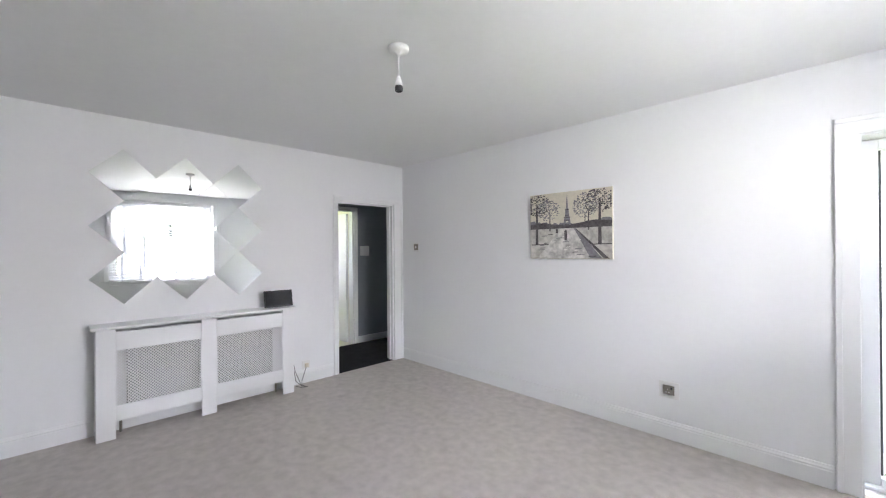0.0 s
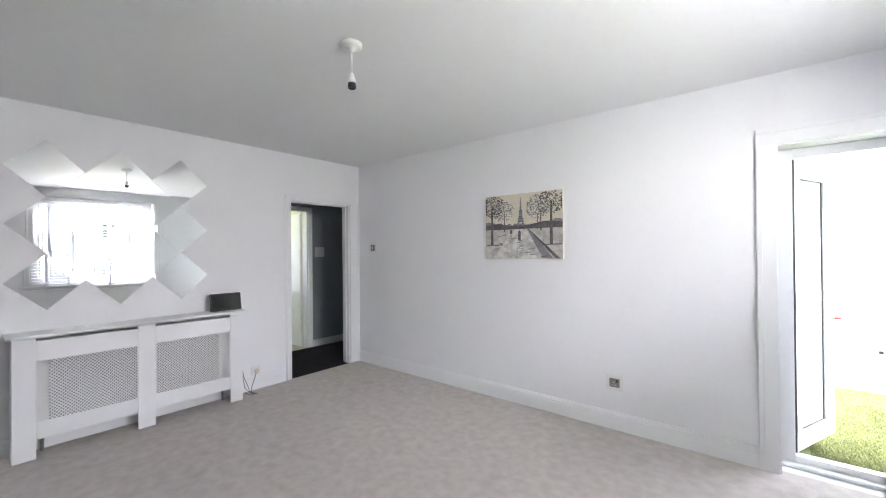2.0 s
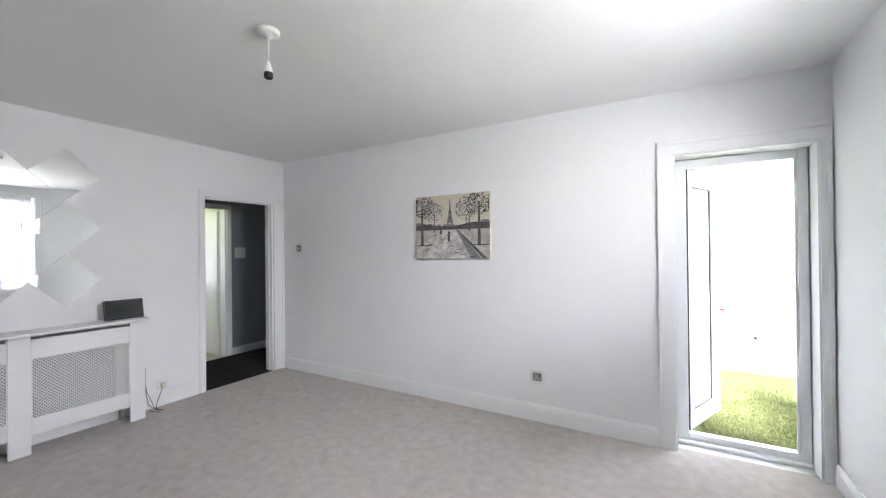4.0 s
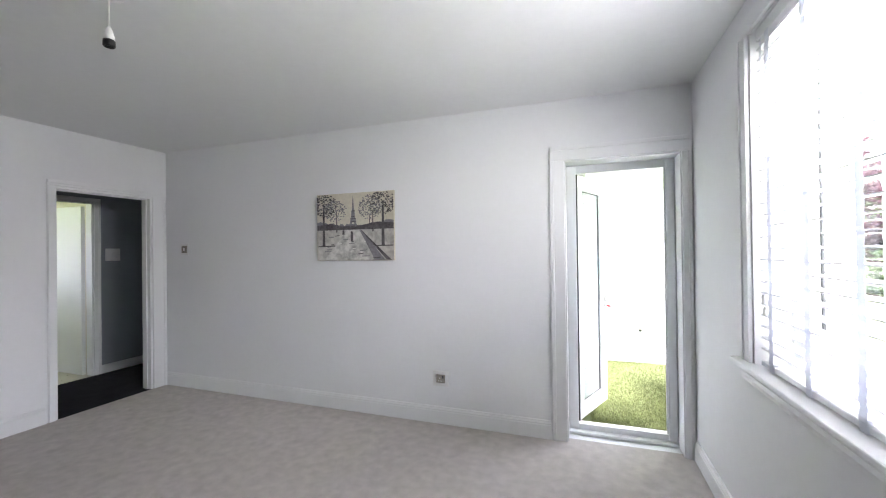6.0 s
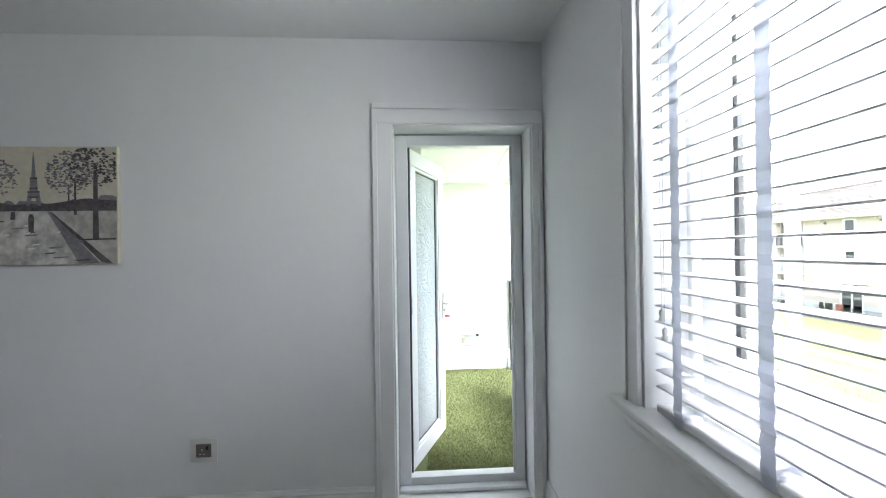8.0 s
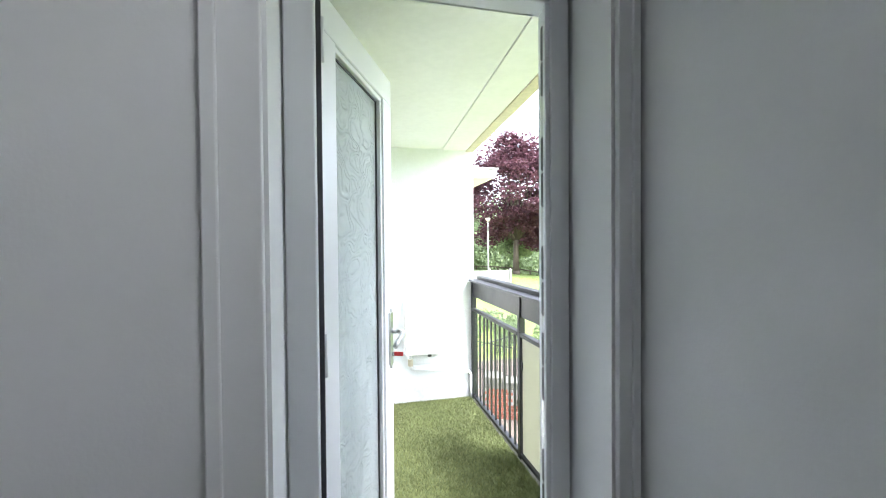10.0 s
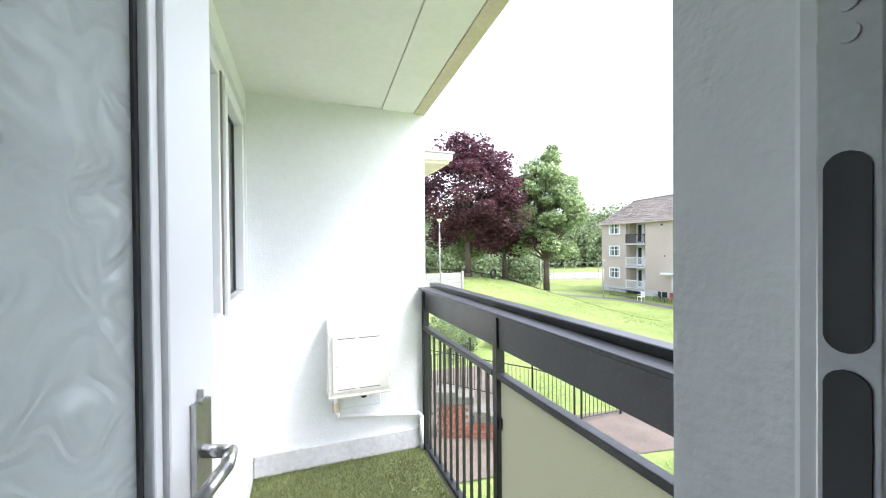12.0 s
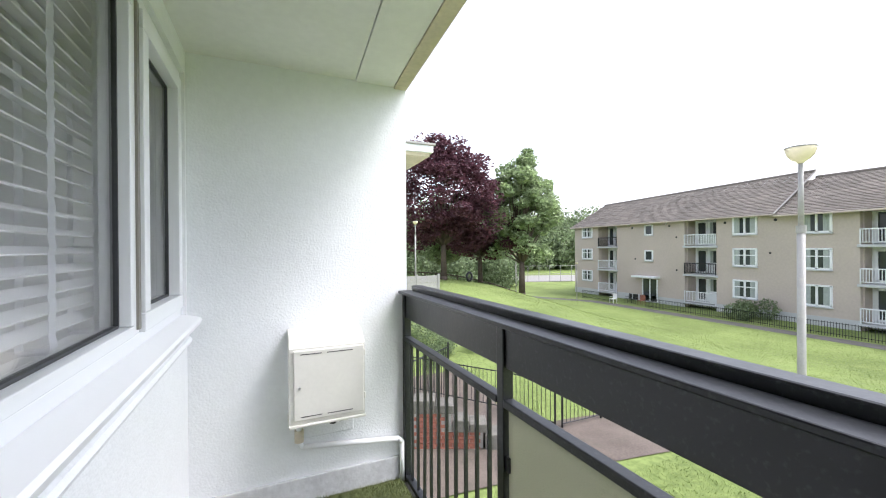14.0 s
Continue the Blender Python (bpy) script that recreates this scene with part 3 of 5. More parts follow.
for bb in ((i0, j0, i1, j0 + 0.006), (i0, j1 - 0.006, i1, j1), (i0, j0, i0 + 0.006, j1), (i1 - 0.006, j0, i1, j1)):
    box(bb[0], Y0 + 0.022, bb[1], bb[2], Y1 - 0.022, bb[3], bm=g)
part("gasket", g, GASKET, leaf, local=True)
p = part("pane", box(i0 + 0.003, 0.027, j0 + 0.003, i1 - 0.003, 0.035, j1 - 0.003), RIPPLE, leaf, "rippled obscure glass", local=True)
p.visible_shadow = False
for sy in (-1, 1):
    y = Y0 if sy < 0 else Y1
    cx = LW - 0.042
    pl = box(cx - 0.017, min(y, y + sy * 0.009), 0.84, cx + 0.017, max(y, y + sy * 0.009), 1.08)
    bmesh.ops.bevel(pl, geom=[e for e in pl.edges if abs(e.verts[0].co.y - e.verts[1].co.y) > 0.005], offset=0.0165, segments=5, affect="EDGES")
    plate = part("handle_plate", pl, STEEL, leaf, "satin steel handle plate", local=True)
    o = y + sy * 0.009
    hz = 0.99
    part("lever", tube([(cx, o, hz), (cx, o + sy * 0.04, hz), (cx - 0.03, o + sy * 0.052, hz - 0.004), (cx - 0.09, o + sy * 0.05, hz - 0.018),
                        (cx - 0.115, o + sy * 0.046, hz - 0.032)], 0.0095, 14), STEEL, plate, "curved steel lever", smooth=True, local=True)
    part("screw", rod((cx, o, 1.063), (cx, o + sy * 0.002, 1.063), 0.006, 12), STEEL, plate, local=True)
    part("lock_cylinder", rod((cx, o, 0.899), (cx, o + sy * 0.008, 0.899), 0.009, 14), STEEL, plate, local=True)
    if sy < 0:
        part("key", box(cx - 0.002, o - 0.045, 0.891, cx + 0.002, o - 0.008, 0.907, 0.001), REDP, plate, "key with a red plastic head", local=True)
for z in (0.2, 1.0, 1.8):
    part("hinge", rod((-0.006, -0.006, z), (-0.006, -0.006, z + 0.11), 0.009, 12), UPVC, leaf, smooth=True, local=True)

# ---- things in the living room ----
rc = empty("radiator_cover", (-4.85, -2.3, 0), "white painted radiator cover with lattice grilles", "radiator cover")
XF = -4.76
RY = (-3.055, -2.94, -2.37, -2.255, -1.67, -1.56)
PAINTMDF = TRIM
part("top_shelf", box(XR + 0.002, -3.085, 0.835, XF + 0.028, -1.53, 0.858, 0.004), PAINTMDF, rc)
for a, c in ((RY[0], RY[1]), (RY[2], RY[3]), (RY[4], RY[5])):
    part("leg", box(XF - 0.018, a, 0.0, XF, c, 0.835, 0.003), PAINTMDF, rc)
for a, c in ((RY[0], RY[0] + 0.018), (RY[5] - 0.018, RY[5])):
    part("side_panel", box(XR + 0.02, a, 0.0, XF - 0.018, c, 0.835, 0.002), PAINTMDF, rc)
for a, c in ((RY[1], RY[2]), (RY[3], RY[4])):
    part("top_rail", box(XF - 0.016, a, 0.675, XF - 0.002, c, 0.806, 0.002), PAINTMDF, rc)
    part("bottom_rail", box(XF - 0.016, a, 0.13, XF - 0.002, c, 0.243, 0.002), PAINTMDF, rc)
    gr = bmesh.new()
    x0, step, w = XF - 0.011, 0.0228, 0.0046
    z0, z1 = 0.243, 0.675
    span = z1 - z0
    for d in (1, -1):
        k = a - span
        while k < c + span:
            # a diagonal strip from the foot (k) rising one metre per metre, clipped to the opening
            u0, v0, u1, v1 = (k, z0, k + span, z1) if d > 0 else (k + span, z0, k, z1)
            if d > 0:
                if u0 < a:
                    v0 += a - u0
                    u0 = a
                if u1 > c:
                    v1 -= u1 - c
                    u1 = c
            else:
                if u0 > c:
                    v0 += u0 - c
                    u0 = c
                if u1 < a:
                    v1 -= a - u1
                    u1 = a
            if v1 - v0 > 0.006:
                xx = x0 + (0.0025 if d > 0 else 0)
                vs = [(xx, u0 - w, v0), (xx, u0 + w, v0), (xx, u1 + w, v1), (xx, u1 - w, v1)]
                q = [gr.verts.new(p_) for p_ in vs] + [gr.verts.new((p_[0] - 0.0025, p_[1], p_[2])) for p_ in vs]
                for fidx in ((0, 1, 2, 3), (7, 6, 5, 4), (0, 4, 5, 1), (1, 5, 6, 2), (2, 6, 7, 3), (3, 7, 4, 0)):
                    gr.faces.new([q[i] for i in fidx])
            k += step
    part("grille", gr, WHITEP, rc, "white diamond lattice grille")
    bd = bmesh.new()
    for bb in ((a, z0 - 0.001, c, z0 + 0.008), (a, z1 - 0.008, c, z1 + 0.001), (a, z0 + 0.008, a + 0.008, z1 - 0.008), (c - 0.008, z0 + 0.008, c, z1 - 0.008)):
        box(XF - 0.008, bb[0], bb[1], XF - 0.0005, bb[2], bb[3], 0.002, bd)
    part("bead", bd, PAINTMDF, rc)
# white enamel coloured dark grey-green: the shade inside the cover is put in here
RADP = material("shaded_radiator_enamel", (0.30, 0.335, 0.31), 0.4, vary=0.05)
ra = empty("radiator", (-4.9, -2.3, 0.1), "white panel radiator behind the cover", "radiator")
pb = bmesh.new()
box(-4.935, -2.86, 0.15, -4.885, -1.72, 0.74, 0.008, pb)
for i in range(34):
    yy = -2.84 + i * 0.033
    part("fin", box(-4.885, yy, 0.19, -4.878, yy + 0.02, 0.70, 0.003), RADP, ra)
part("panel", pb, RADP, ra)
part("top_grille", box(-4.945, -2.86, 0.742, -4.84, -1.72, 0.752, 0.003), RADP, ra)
# added sheet that carries the same shade colour over the wall behind
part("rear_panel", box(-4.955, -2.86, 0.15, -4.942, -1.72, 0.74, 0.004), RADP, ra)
for yy in (-2.9, -1.69):
    part("pipe", tube([(-4.9, yy, 0.0), (-4.9, yy, 0.17), (-4.9, yy + (0.05 if yy < -2 else -0.05), 0.17)], 0.0095), DARKSTEEL, ra, "dull metal pipe", smooth=True)
tb = empty("speaker_tablet", (-4.85, -1.67, 0.858), "black flat tablet-like device leaning on the radiator cover", "tablet")
tbm = box(-0.011, -0.14, 0, 0.011, 0.14, 0.165, 0.008)
tbm.transform(Matrix.Translation((-4.84, -1.675, 0.86)) @ Matrix.Rotation(radians(-10), 4, "Y"))
body = part("body", tbm, BLACKP, tb)
scm = box(0.0112, -0.128, 0.012, 0.0118, 0.128, 0.153)
scm.transform(Matrix.Translation((-4.84, -1.675, 0.86)) @ Matrix.Rotation(radians(-10), 4, "Y"))
part("screen", scm, material("dark_screen", (0.012, 0.013, 0.015), 0.12, vary=0.05), body)
so = empty("wall_socket_small", (XR, -1.34, 0.165), "white plastic wall socket above the skirting", "socket")
part("plate", box(XR, -1.39, 0.15, XR + 0.01, -1.30, 0.235, 0.003), WHITEP, so)
part("plug", box(XR + 0.01, -1.365, 0.165, XR + 0.035, -1.325, 0.21, 0.006), material("ivory_plastic", (0.68, 0.62, 0.52), 0.4), so)
random.seed(3)
cp = [(-4.84, -1.545, 0.88), (-4.86, -1.52, 0.83), (-4.90, -1.515, 0.72), (-4.915, -1.52, 0.55), (-4.91, -1.50, 0.38), (-4.90, -1.505, 0.2), (-4.88, -1.49, 0.06),
      (-4.84, -1.44, 0.008), (-4.80, -1.40, 0.006), (-4.83, -1.45, 0.012), (-4.89, -1.42, 0.05), (-4.93, -1.35, 0.18)]
thing("power_cable", tube([Vector(p_) for p_ in cp], 0.003, 6), BLACKP, "thin black power cable hanging beside the radiator cover", "cable", smooth=True)
thing("power_cable", tube([(-4.91, -1.51, 0.30), (-4.905, -1.49, 0.17), (-4.86, -1.45, 0.03), (-4.81, -1.42, 0.005), (-4.79, -1.46, 0.006), (-4.85, -1.5, 0.02)], 0.0028, 6),
      BLACKP, "loose black cable end on the carpet", "cable", smooth=True)

# thirteen mirror tiles: three by three on their corners and four between
TW, TH = 0.215, 0.209
tile = None
for r in range(5):
    for c in range(5):
        if (r + c) % 2:
            continue
        cy, cz = -2.44 + (c - 2) * TW, 1.625 + (r - 2) * TH
        if tile is None:
            o = [(-TW, 0), (0, -TH), (TW, 0), (0, TH)]
            tm = prism([(u * 0.995, v * 0.995) for u, v in o], "x", 0, 0.004)
            tile = thing("mirror_tile", tm, MIRROR, "frameless diamond-hung square mirror tile on the wall", "mirror", "wall mirror tiles")
            tile.matrix_world = pose(XR + 0.001, cy, cz)
        else:
            copy_thing(tile, pose(XR + 0.001, cy, cz, 0, random.uniform(-0.35, 0.35), random.uniform(-0.35, 0.35)))

cl = empty("ceiling_rose", (-2.55, -1.94, H), "white ceiling rose with a bare bulb holder on a cord", "ceiling light")
k = lathe([(0.054, 0), (0.055, -0.014), (0.052, -0.021), (0.044, -0.026), (0.018, -0.030), (0.014, -0.040), (0.006, -0.044)], 32)
k.transform(Matrix.Translation((-2.55, -1.94, H)))
part("rose", k, WHITEP, cl, smooth=True)
part("cord", rod((-2.55, -1.94, H - 0.04), (-2.55, -1.94, 2.345), 0.0035, 8), WHITEP, cl, smooth=True)
k = lathe([(0.006, 0.062), (0.012, 0.05), (0.0155, 0.03), (0.019, 0.026), (0.019, 0.004)], 20)
k.transform(Matrix.Translation((-2.55, -1.94, 2.29)))
hold = part("bulb_holder", k, WHITEP, cl, smooth=True)
k = lathe([(0.0205, 0.026), (0.0215, 0.02), (0.0215, 0.002), (0.019, -0.002), (0.016, -0.002), (0.016, 0.02)], 24)
k.transform(Matrix.Translation((-2.55, -1.94, 2.272)))
part("skirt_ring", k, BLACKP, hold, "black open lamp socket", smooth=True)


def plate_switch(name, x, z, w, h, label, socket):
    root = empty(name, (x, 0, z), label, "socket" if socket else "light switch")
    part("backing", box(x - w / 2, -0.006, z - h / 2, x + w / 2, -0.0005, z + h / 2, 0.002), WHITEP, root)
    k = 0.28 if socket else 0.33
    part("plate", box(x - w * k, -0.011, z - h * k, x + w * k, -0.006, z + h * k, 0.002), DARKSTEEL, root, "pewter metal face plate")
    if socket:
        part("rocker", box(x + w * 0.10, -0.015, z + h * 0.04, x + w * 0.19, -0.011, z + h * 0.2, 0.001), GASKET, root)
        for dx, dz, ww, hh in ((-0.05, 0.03, 0.03, 0.07), (-0.12, -0.14, 0.06, 0.035), (0.03, -0.14, 0.06, 0.035)):
            part("pin_hole", box(x + dx * w - ww * w / 2 - 0.001, -0.0118, z + dz * h - hh * h / 2, x + dx * w + ww * w / 2 + 0.001, -0.011, z + dz * h + hh * h / 2),
                 WHITEP, root)
    else:
        part("rocker", box(x - 0.009, -0.017, z - 0.016, x + 0.009, -0.011, z + 0.016, 0.002), WHITEP, root)
    return root


plate_switch("wall_socket", -1.803, 0.364, 0.135, 0.122, "pewter wall socket on a white surround", True)
plate_switch("light_switch", -4.68, 1.455, 0.115, 0.115, "pewter light switch on a white surround", False)

# ---- canvas picture: an avenue with bare trees and a lattice tower ----
PX0, PX1, PZ0, PZ1 = -2.98, -2.20, 1.332, 1.928
pc = empty("canvas_picture", ((PX0 + PX1) / 2, 0, PZ0), "unframed canvas print of a grey avenue, trees and a tower", "picture")
PALE = material("print_pale_sky", (0.70, 0.66, 0.54), 0.8, vary=0.1, scale=4, fine=40, bump=0.4, bump_scale=500)
MIDG = material("print_warm_grey", (0.50, 0.48, 0.44), 0.8, vary=0.25, scale=7, fine=30, bump=0.4, bump_scale=500, tone=(0.70, 0.68, 0.63))
DARKG = material("print_dark_grey", (0.07, 0.062, 0.066), 0.8, vary=0.3, scale=10, fine=60, tone=(0.17, 0.155, 0.16))
BLUEG = material("print_blue_grey", (0.24, 0.235, 0.25), 0.8, vary=0.25, scale=9, fine=50, tone=(0.30, 0.29, 0.31))
WHT = material("print_highlight", (0.85, 0.83, 0.79), 0.8, vary=0.1)
PW, PH = PX1 - PX0, PZ1 - PZ0
canvas = part("canvas", box(PX0, -0.024, PZ0, PX1, -0.003, PZ1, 0.003), PALE, pc)


def daub(name, outline, mat, lift):
    o = [(PX0 + u * PW, PZ0 + v * PH) for u, v in outline]
    return part(name, prism(o, "y", -0.024 - lift, -0.0236), mat, canvas)


daub("painted_ground", [(0.005, 0.005), (0.995, 0.005), (0.995, 0.46), (0.005, 0.46)], MIDG, 0.0004)
daub("painted_avenue", [(0.10, 0.006), (0.80, 0.006), (0.55, 0.47), (0.42, 0.47)], material("print_avenue", (0.55, 0.54, 0.51), 0.8, vary=0.3, scale=12, fine=25,
                                                                                        tone=(0.80, 0.78, 0.74)), 0.0007)
daub("painted_kerb", [(0.90, 0.02), (0.97, 0.006), (0.60, 0.44), (0.58, 0.45)], DARKG, 0.001)
daub("painted_gutter", [(0.76, 0.01), (0.89, 0.01), (0.60, 0.44), (0.57, 0.45)], BLUEG, 0.0009)
random.seed(11)
top = [(0.005, 0.46)]
for i in range(41):
    u = 0.005 + i * 0.02475
    edge = 0.51 + 0.07 * abs(u - 0.5) * 2 + random.uniform(-0.02, 0.02)
    top.append((u, edge if abs(u - 0.48) > 0.05 else 0.54))
top.append((0.995, 0.46))
daub("painted_treeline", top, BLUEG, 0.001)
daub("painted_treeline_base", [(0.005, 0.455), (0.005, 0.53), (0.2, 0.55), (0.35, 0.51), (0.6, 0.52), (0.8, 0.56), (0.995, 0.54), (0.995, 0.455)], DARKG, 0.0013)
tw = [(0.44, 0.50), (0.452, 0.60), (0.462, 0.62), (0.466, 0.72), (0.474, 0.74), (0.482, 0.90), (0.487, 0.955), (0.492, 0.90), (0.50, 0.74), (0.508, 0.72),
      (0.512, 0.62), (0.522, 0.60), (0.534, 0.50), (0.512, 0.50), (0.50, 0.565), (0.474, 0.565), (0.462, 0.50)]
daub("painted_tower", tw, BLUEG, 0.0016)
for v, hw in ((0.565, 0.03), (0.61, 0.036), (0.64, 0.024), (0.725, 0.022)):
    daub("painted_tower_band", [(0.487 - hw, v), (0.487 + hw, v), (0.487 + hw, v + 0.014), (0.487 - hw, v + 0.014)], DARKG, 0.002)
for u, v0, v1, w in ((0.095, 0.22, 0.86, 0.013), (0.865, 0.22, 0.86, 0.014), (0.27, 0.42, 0.74, 0.006), (0.74, 0.42, 0.72, 0.006), (0.70, 0.45, 0.68, 0.004)):
    daub("painted_trunk", [(u - w * 1.4, v0), (u + w * 1.4, v0), (u + w * 0.7, v1), (u - w * 0.7, v1)], DARKG, 0.0018)
for name_, u, v, ru, rv_, n_d, mat in (("painted_crown", 0.11, 0.83, 0.17, 0.17, 300, DARKG), ("painted_crown", 0.25, 0.74, 0.15, 0.16, 240, BLUEG),
                                       ("painted_crown", 0.85, 0.83, 0.18, 0.17, 320, DARKG), ("painted_crown", 0.70, 0.77, 0.14, 0.19, 260, BLUEG),
                                       ("painted_crown_light", 0.84, 0.84, 0.16, 0.14, 90, MIDG), ("painted_crown_light", 0.12, 0.82, 0.13, 0.14, 80, MIDG)):
    bmd = bmesh.new()
    for i in range(n_d):
        a, rr = random.uniform(0, 6.28), math.sqrt(random.random())
        du, dv = min(0.985, max(0.015, u + ru * rr * math.cos(a))), min(0.982, v + rv_ * rr * math.sin(a))
        q = random.uniform(0.004, 0.011)
        o = [(PX0 + (du + q * math.cos(t_) * 1.1) * PW, PZ0 + min(0.995, dv + q * 0.9 * math.sin(t_)) * PH) for t_ in (0.2, 1.4, 2.7, 4.0, 5.2)]
        prism(o, "y", -0.0262 - 0.0001 * (i % 9), -0.0236, bmd)
    tagged(part(name_, bmd, mat, canvas), kind="stuff")
daub("painted_figure", [(0.455, 0.28), (0.485, 0.28), (0.488, 0.40), (0.478, 0.43), (0.462, 0.43), (0.453, 0.40)], DARKG, 0.002)
daub("painted_figure_far", [(0.345, 0.385), (0.375, 0.385), (0.372, 0.45), (0.35, 0.45)], DARKG, 0.002)
for i in range(22):
    v = random.uniform(0.03, 0.38)
    u = random.uniform(0.03, 0.75)
    q = random.uniform(0.02, 0.09)
    daub("painted_stroke", [(u, v), (u + q, v + 0.004), (u + q * 1.2, v + 0.016), (u + q * 0.15, v + 0.012)], random.choice((WHT, BLUEG, BLUEG, DARKG)), 0.0012 + 0.00005 * i)
for u0, u1 in ((0.02, 0.25), (0.78, 0.99)):
    daub("painted_shadow", [(u0, 0.205), (u1, 0.21), (u1, 0.225), (u0, 0.218)], DARKG, 0.0024)

# ---- balcony ----
XL, YE, ZB, ZC, XO = -0.66, 2.68, -0.09, 2.19, 0.44
wall("wall_balcony_west", [(XL - 0.36, 0.358, -2.9, XL - 0.2, 0.85, 2.7), (XL - 0.36, 0.85, -2.9, XL, 0.93, 2.7), (XL - 0.28, 0.93, -2.9, XL, 2.66, 0.93), (XL - 0.28, 0.93, 2.08, XL, 2.66, 2.7),
                           (XL - 0.28, 2.66, -2.9, XL, YE, 2.7)], ROUGHCAST, "white painted roughcast wall with a window")
wall("wall_balcony_end", [(-3.4, YE, -2.9, XO, YE + 0.3, 2.7)], ROUGHCAST, "white painted roughcast end wall")
wall("wall_outer_facing", [(DX1 - 0.004, 0.34, -0.1, 0.36, 0.362, 2.7), (XL - 0.3, 0.352, -0.1, DX0, 0.362, 2.7), (DX0, 0.352, DZ, DX1, 0.362, 2.7),
                           (DX1 - 0.008, 0.216, -0.05, DX1 + 0.001, 0.361, DZ), (0.361, YB, -2.9, 0.372, WY0, 2.7), (0.361, WY1, -2.9, 0.372, 0.362, 2.7),
                           (0.361, WY0, -2.9, 0.372, WY1, WZ0), (0.361, WY0, WZ1, 0.372, WY1, 2.7)], ROUGHCAST, "white painted roughcast outer facing")
thing("balcony_slab", box(XL - 0.2, 0.362, -0.28, 0.475, YE, ZB - 0.012), CONCRETE, "concrete balcony slab", "floor", kind="structure")
thing("ground_floor_wall", box(-3.4, 0.362, -2.9, 0.30, YE, -0.281), ROUGHCAST, "white painted wall below the balcony", "wall", kind="structure")
thing("floor_turf_backing", box(XL - 0.2, 0.362, ZB - 0.012, 0.395, YE, ZB), TURFBASE, "green artificial grass backing", "floor", kind="structure")
# the soffit's strips run slightly askew to the wall
SKEW = 0.066


def soffit_strip(name, xa, xb, y1, za, mat, label, square=False):
    y0 = 0.362
    o = [(xa if square else xa + (y0 - YE) * SKEW, y0), (xb + (y0 - YE) * SKEW, y0), (xb + (y1 - YE) * SKEW, y1), (xa if square else xa + (y1 - YE) * SKEW, y1)]
    thing(name, prism(o, "z", za, ZC + 0.2), mat, label, "ceiling", kind="structure")


soffit_strip("ceiling_balcony", XL - 0.2, 0.146, YE, ZC, SOFFIT, "white painted concrete balcony soffit", True)
soffit_strip("ceiling_balcony_beam", 0.150, 0.366, YE, ZC - 0.006, SOFFIT, "white painted edge strip of the soffit")
soffit_strip("ceiling_balcony_edge", 0.369, 0.445, YE + 0.3, ZC - 0.012, EDGEBEIGE, "weathered cream concrete edge of the soffit")
thing("roof_slab", box(-8.3, YB - 0.3, 2.705, 0.5, 3.1, 2.85), CONCRETE, "flat slab above the rooms", "roof", kind="structure")
thing("baseboard_balcony_end", box(XL + 0.02, YE - 0.018, ZB, 0.385, YE, 0.045, 0.006), GREYSKIRT, "grey weathered plinth strip", "baseboard", kind="structure")
thing("baseboard_balcony_west", box(XL, 0.87, ZB, XL + 0.018, YE, 0.045, 0.006), GREYSKIRT, "grey weathered plinth strip", "baseboard", kind="structure")
# room behind the balcony window
wall("wall_back_room", [(-3.4, 0.36, -0.1, -3.3, YE, 2.7)], WALL, "pale painted wall of the room behind")
thing("floor_back_room", box(-3.3, 0.36, -0.1, XL - 0.28, YE, 0), CARPET, "grey-beige carpet", "floor", kind="structure")
thing("ceiling_back_room", box(-3.3, 0.36, H, XL - 0.28, YE, H + 0.1), CEIL, "white ceiling", "ceiling", kind="structure")
window_frame("window_2", -0.745, 0.93, 2.66, 0.93, 2.08, (1.985,), "white plastic balcony window", stiles=(0.035, 0.062), proud=(0.006, 0.017))
venetian_blind("venetian_blind", -0.80, 0.97, 2.12, 0.98, 2.06, [1.19, 1.449, 1.707, 1.965], 20, "white slatted venetian blind behind the balcony window, lowered")
sl2 = empty("window_sill", (XL, 1.8, 0.9), "white painted outer window sill with a moulded edge", "window sill", kind="structure")
part("board", prism([(XL - 0.0185, 0.91), (XL - 0.0185, 0.945), (-0.605, 0.925), (-0.598, 0.915), (-0.605, 0.895), (XL, 0.895)], "y", 0.86, YE - 0.004), TRIM, sl2)
part("moulding", prism([(XL, 0.80), (XL + 0.016, 0.805), (XL + 0.022, 0.82), (XL + 0.016, 0.835), (XL, 0.84)], "y", 0.86, YE - 0.004), ROUGHCAST, sl2)
# dark strip laid over the mullion for the deep shade of the casement gap
st = bmesh.new()
box(-0.6795, 1.985, 1.0, -0.672, 2.008, 2.03, bm=st)
part("gap_shade", st, DARKSTEEL, sl2, "dark strip drawn for the shaded gap beside the casement")

mb = empty("meter_box", (-0.035, YE, 0.4), "cream-white plastic meter box on the end wall", "meter box")
MX0, MX1, MYF = -0.216, 0.147, 2.50
body = part("body", prism([(YE, 0.395), (MYF, 0.395), (MYF, 0.765), (MYF + 0.07, 0.82), (YE, 0.832)], "x", MX0, MX1), METER, mb)
door = part("door", box(MX0 + 0.018, MYF - 0.012, 0.415, MX1 - 0.006, MYF, 0.757, 0.005), METER, mb)
for a, c in ((MX0 + 0.05, MX0 + 0.15), (MX0 + 0.175, MX0 + 0.30)):
    for z in (0.735, 0.433):
        part("vent_slot", box(a, MYF - 0.0135, z, c, MYF - 0.0125, z + 0.004), GASKET, door)
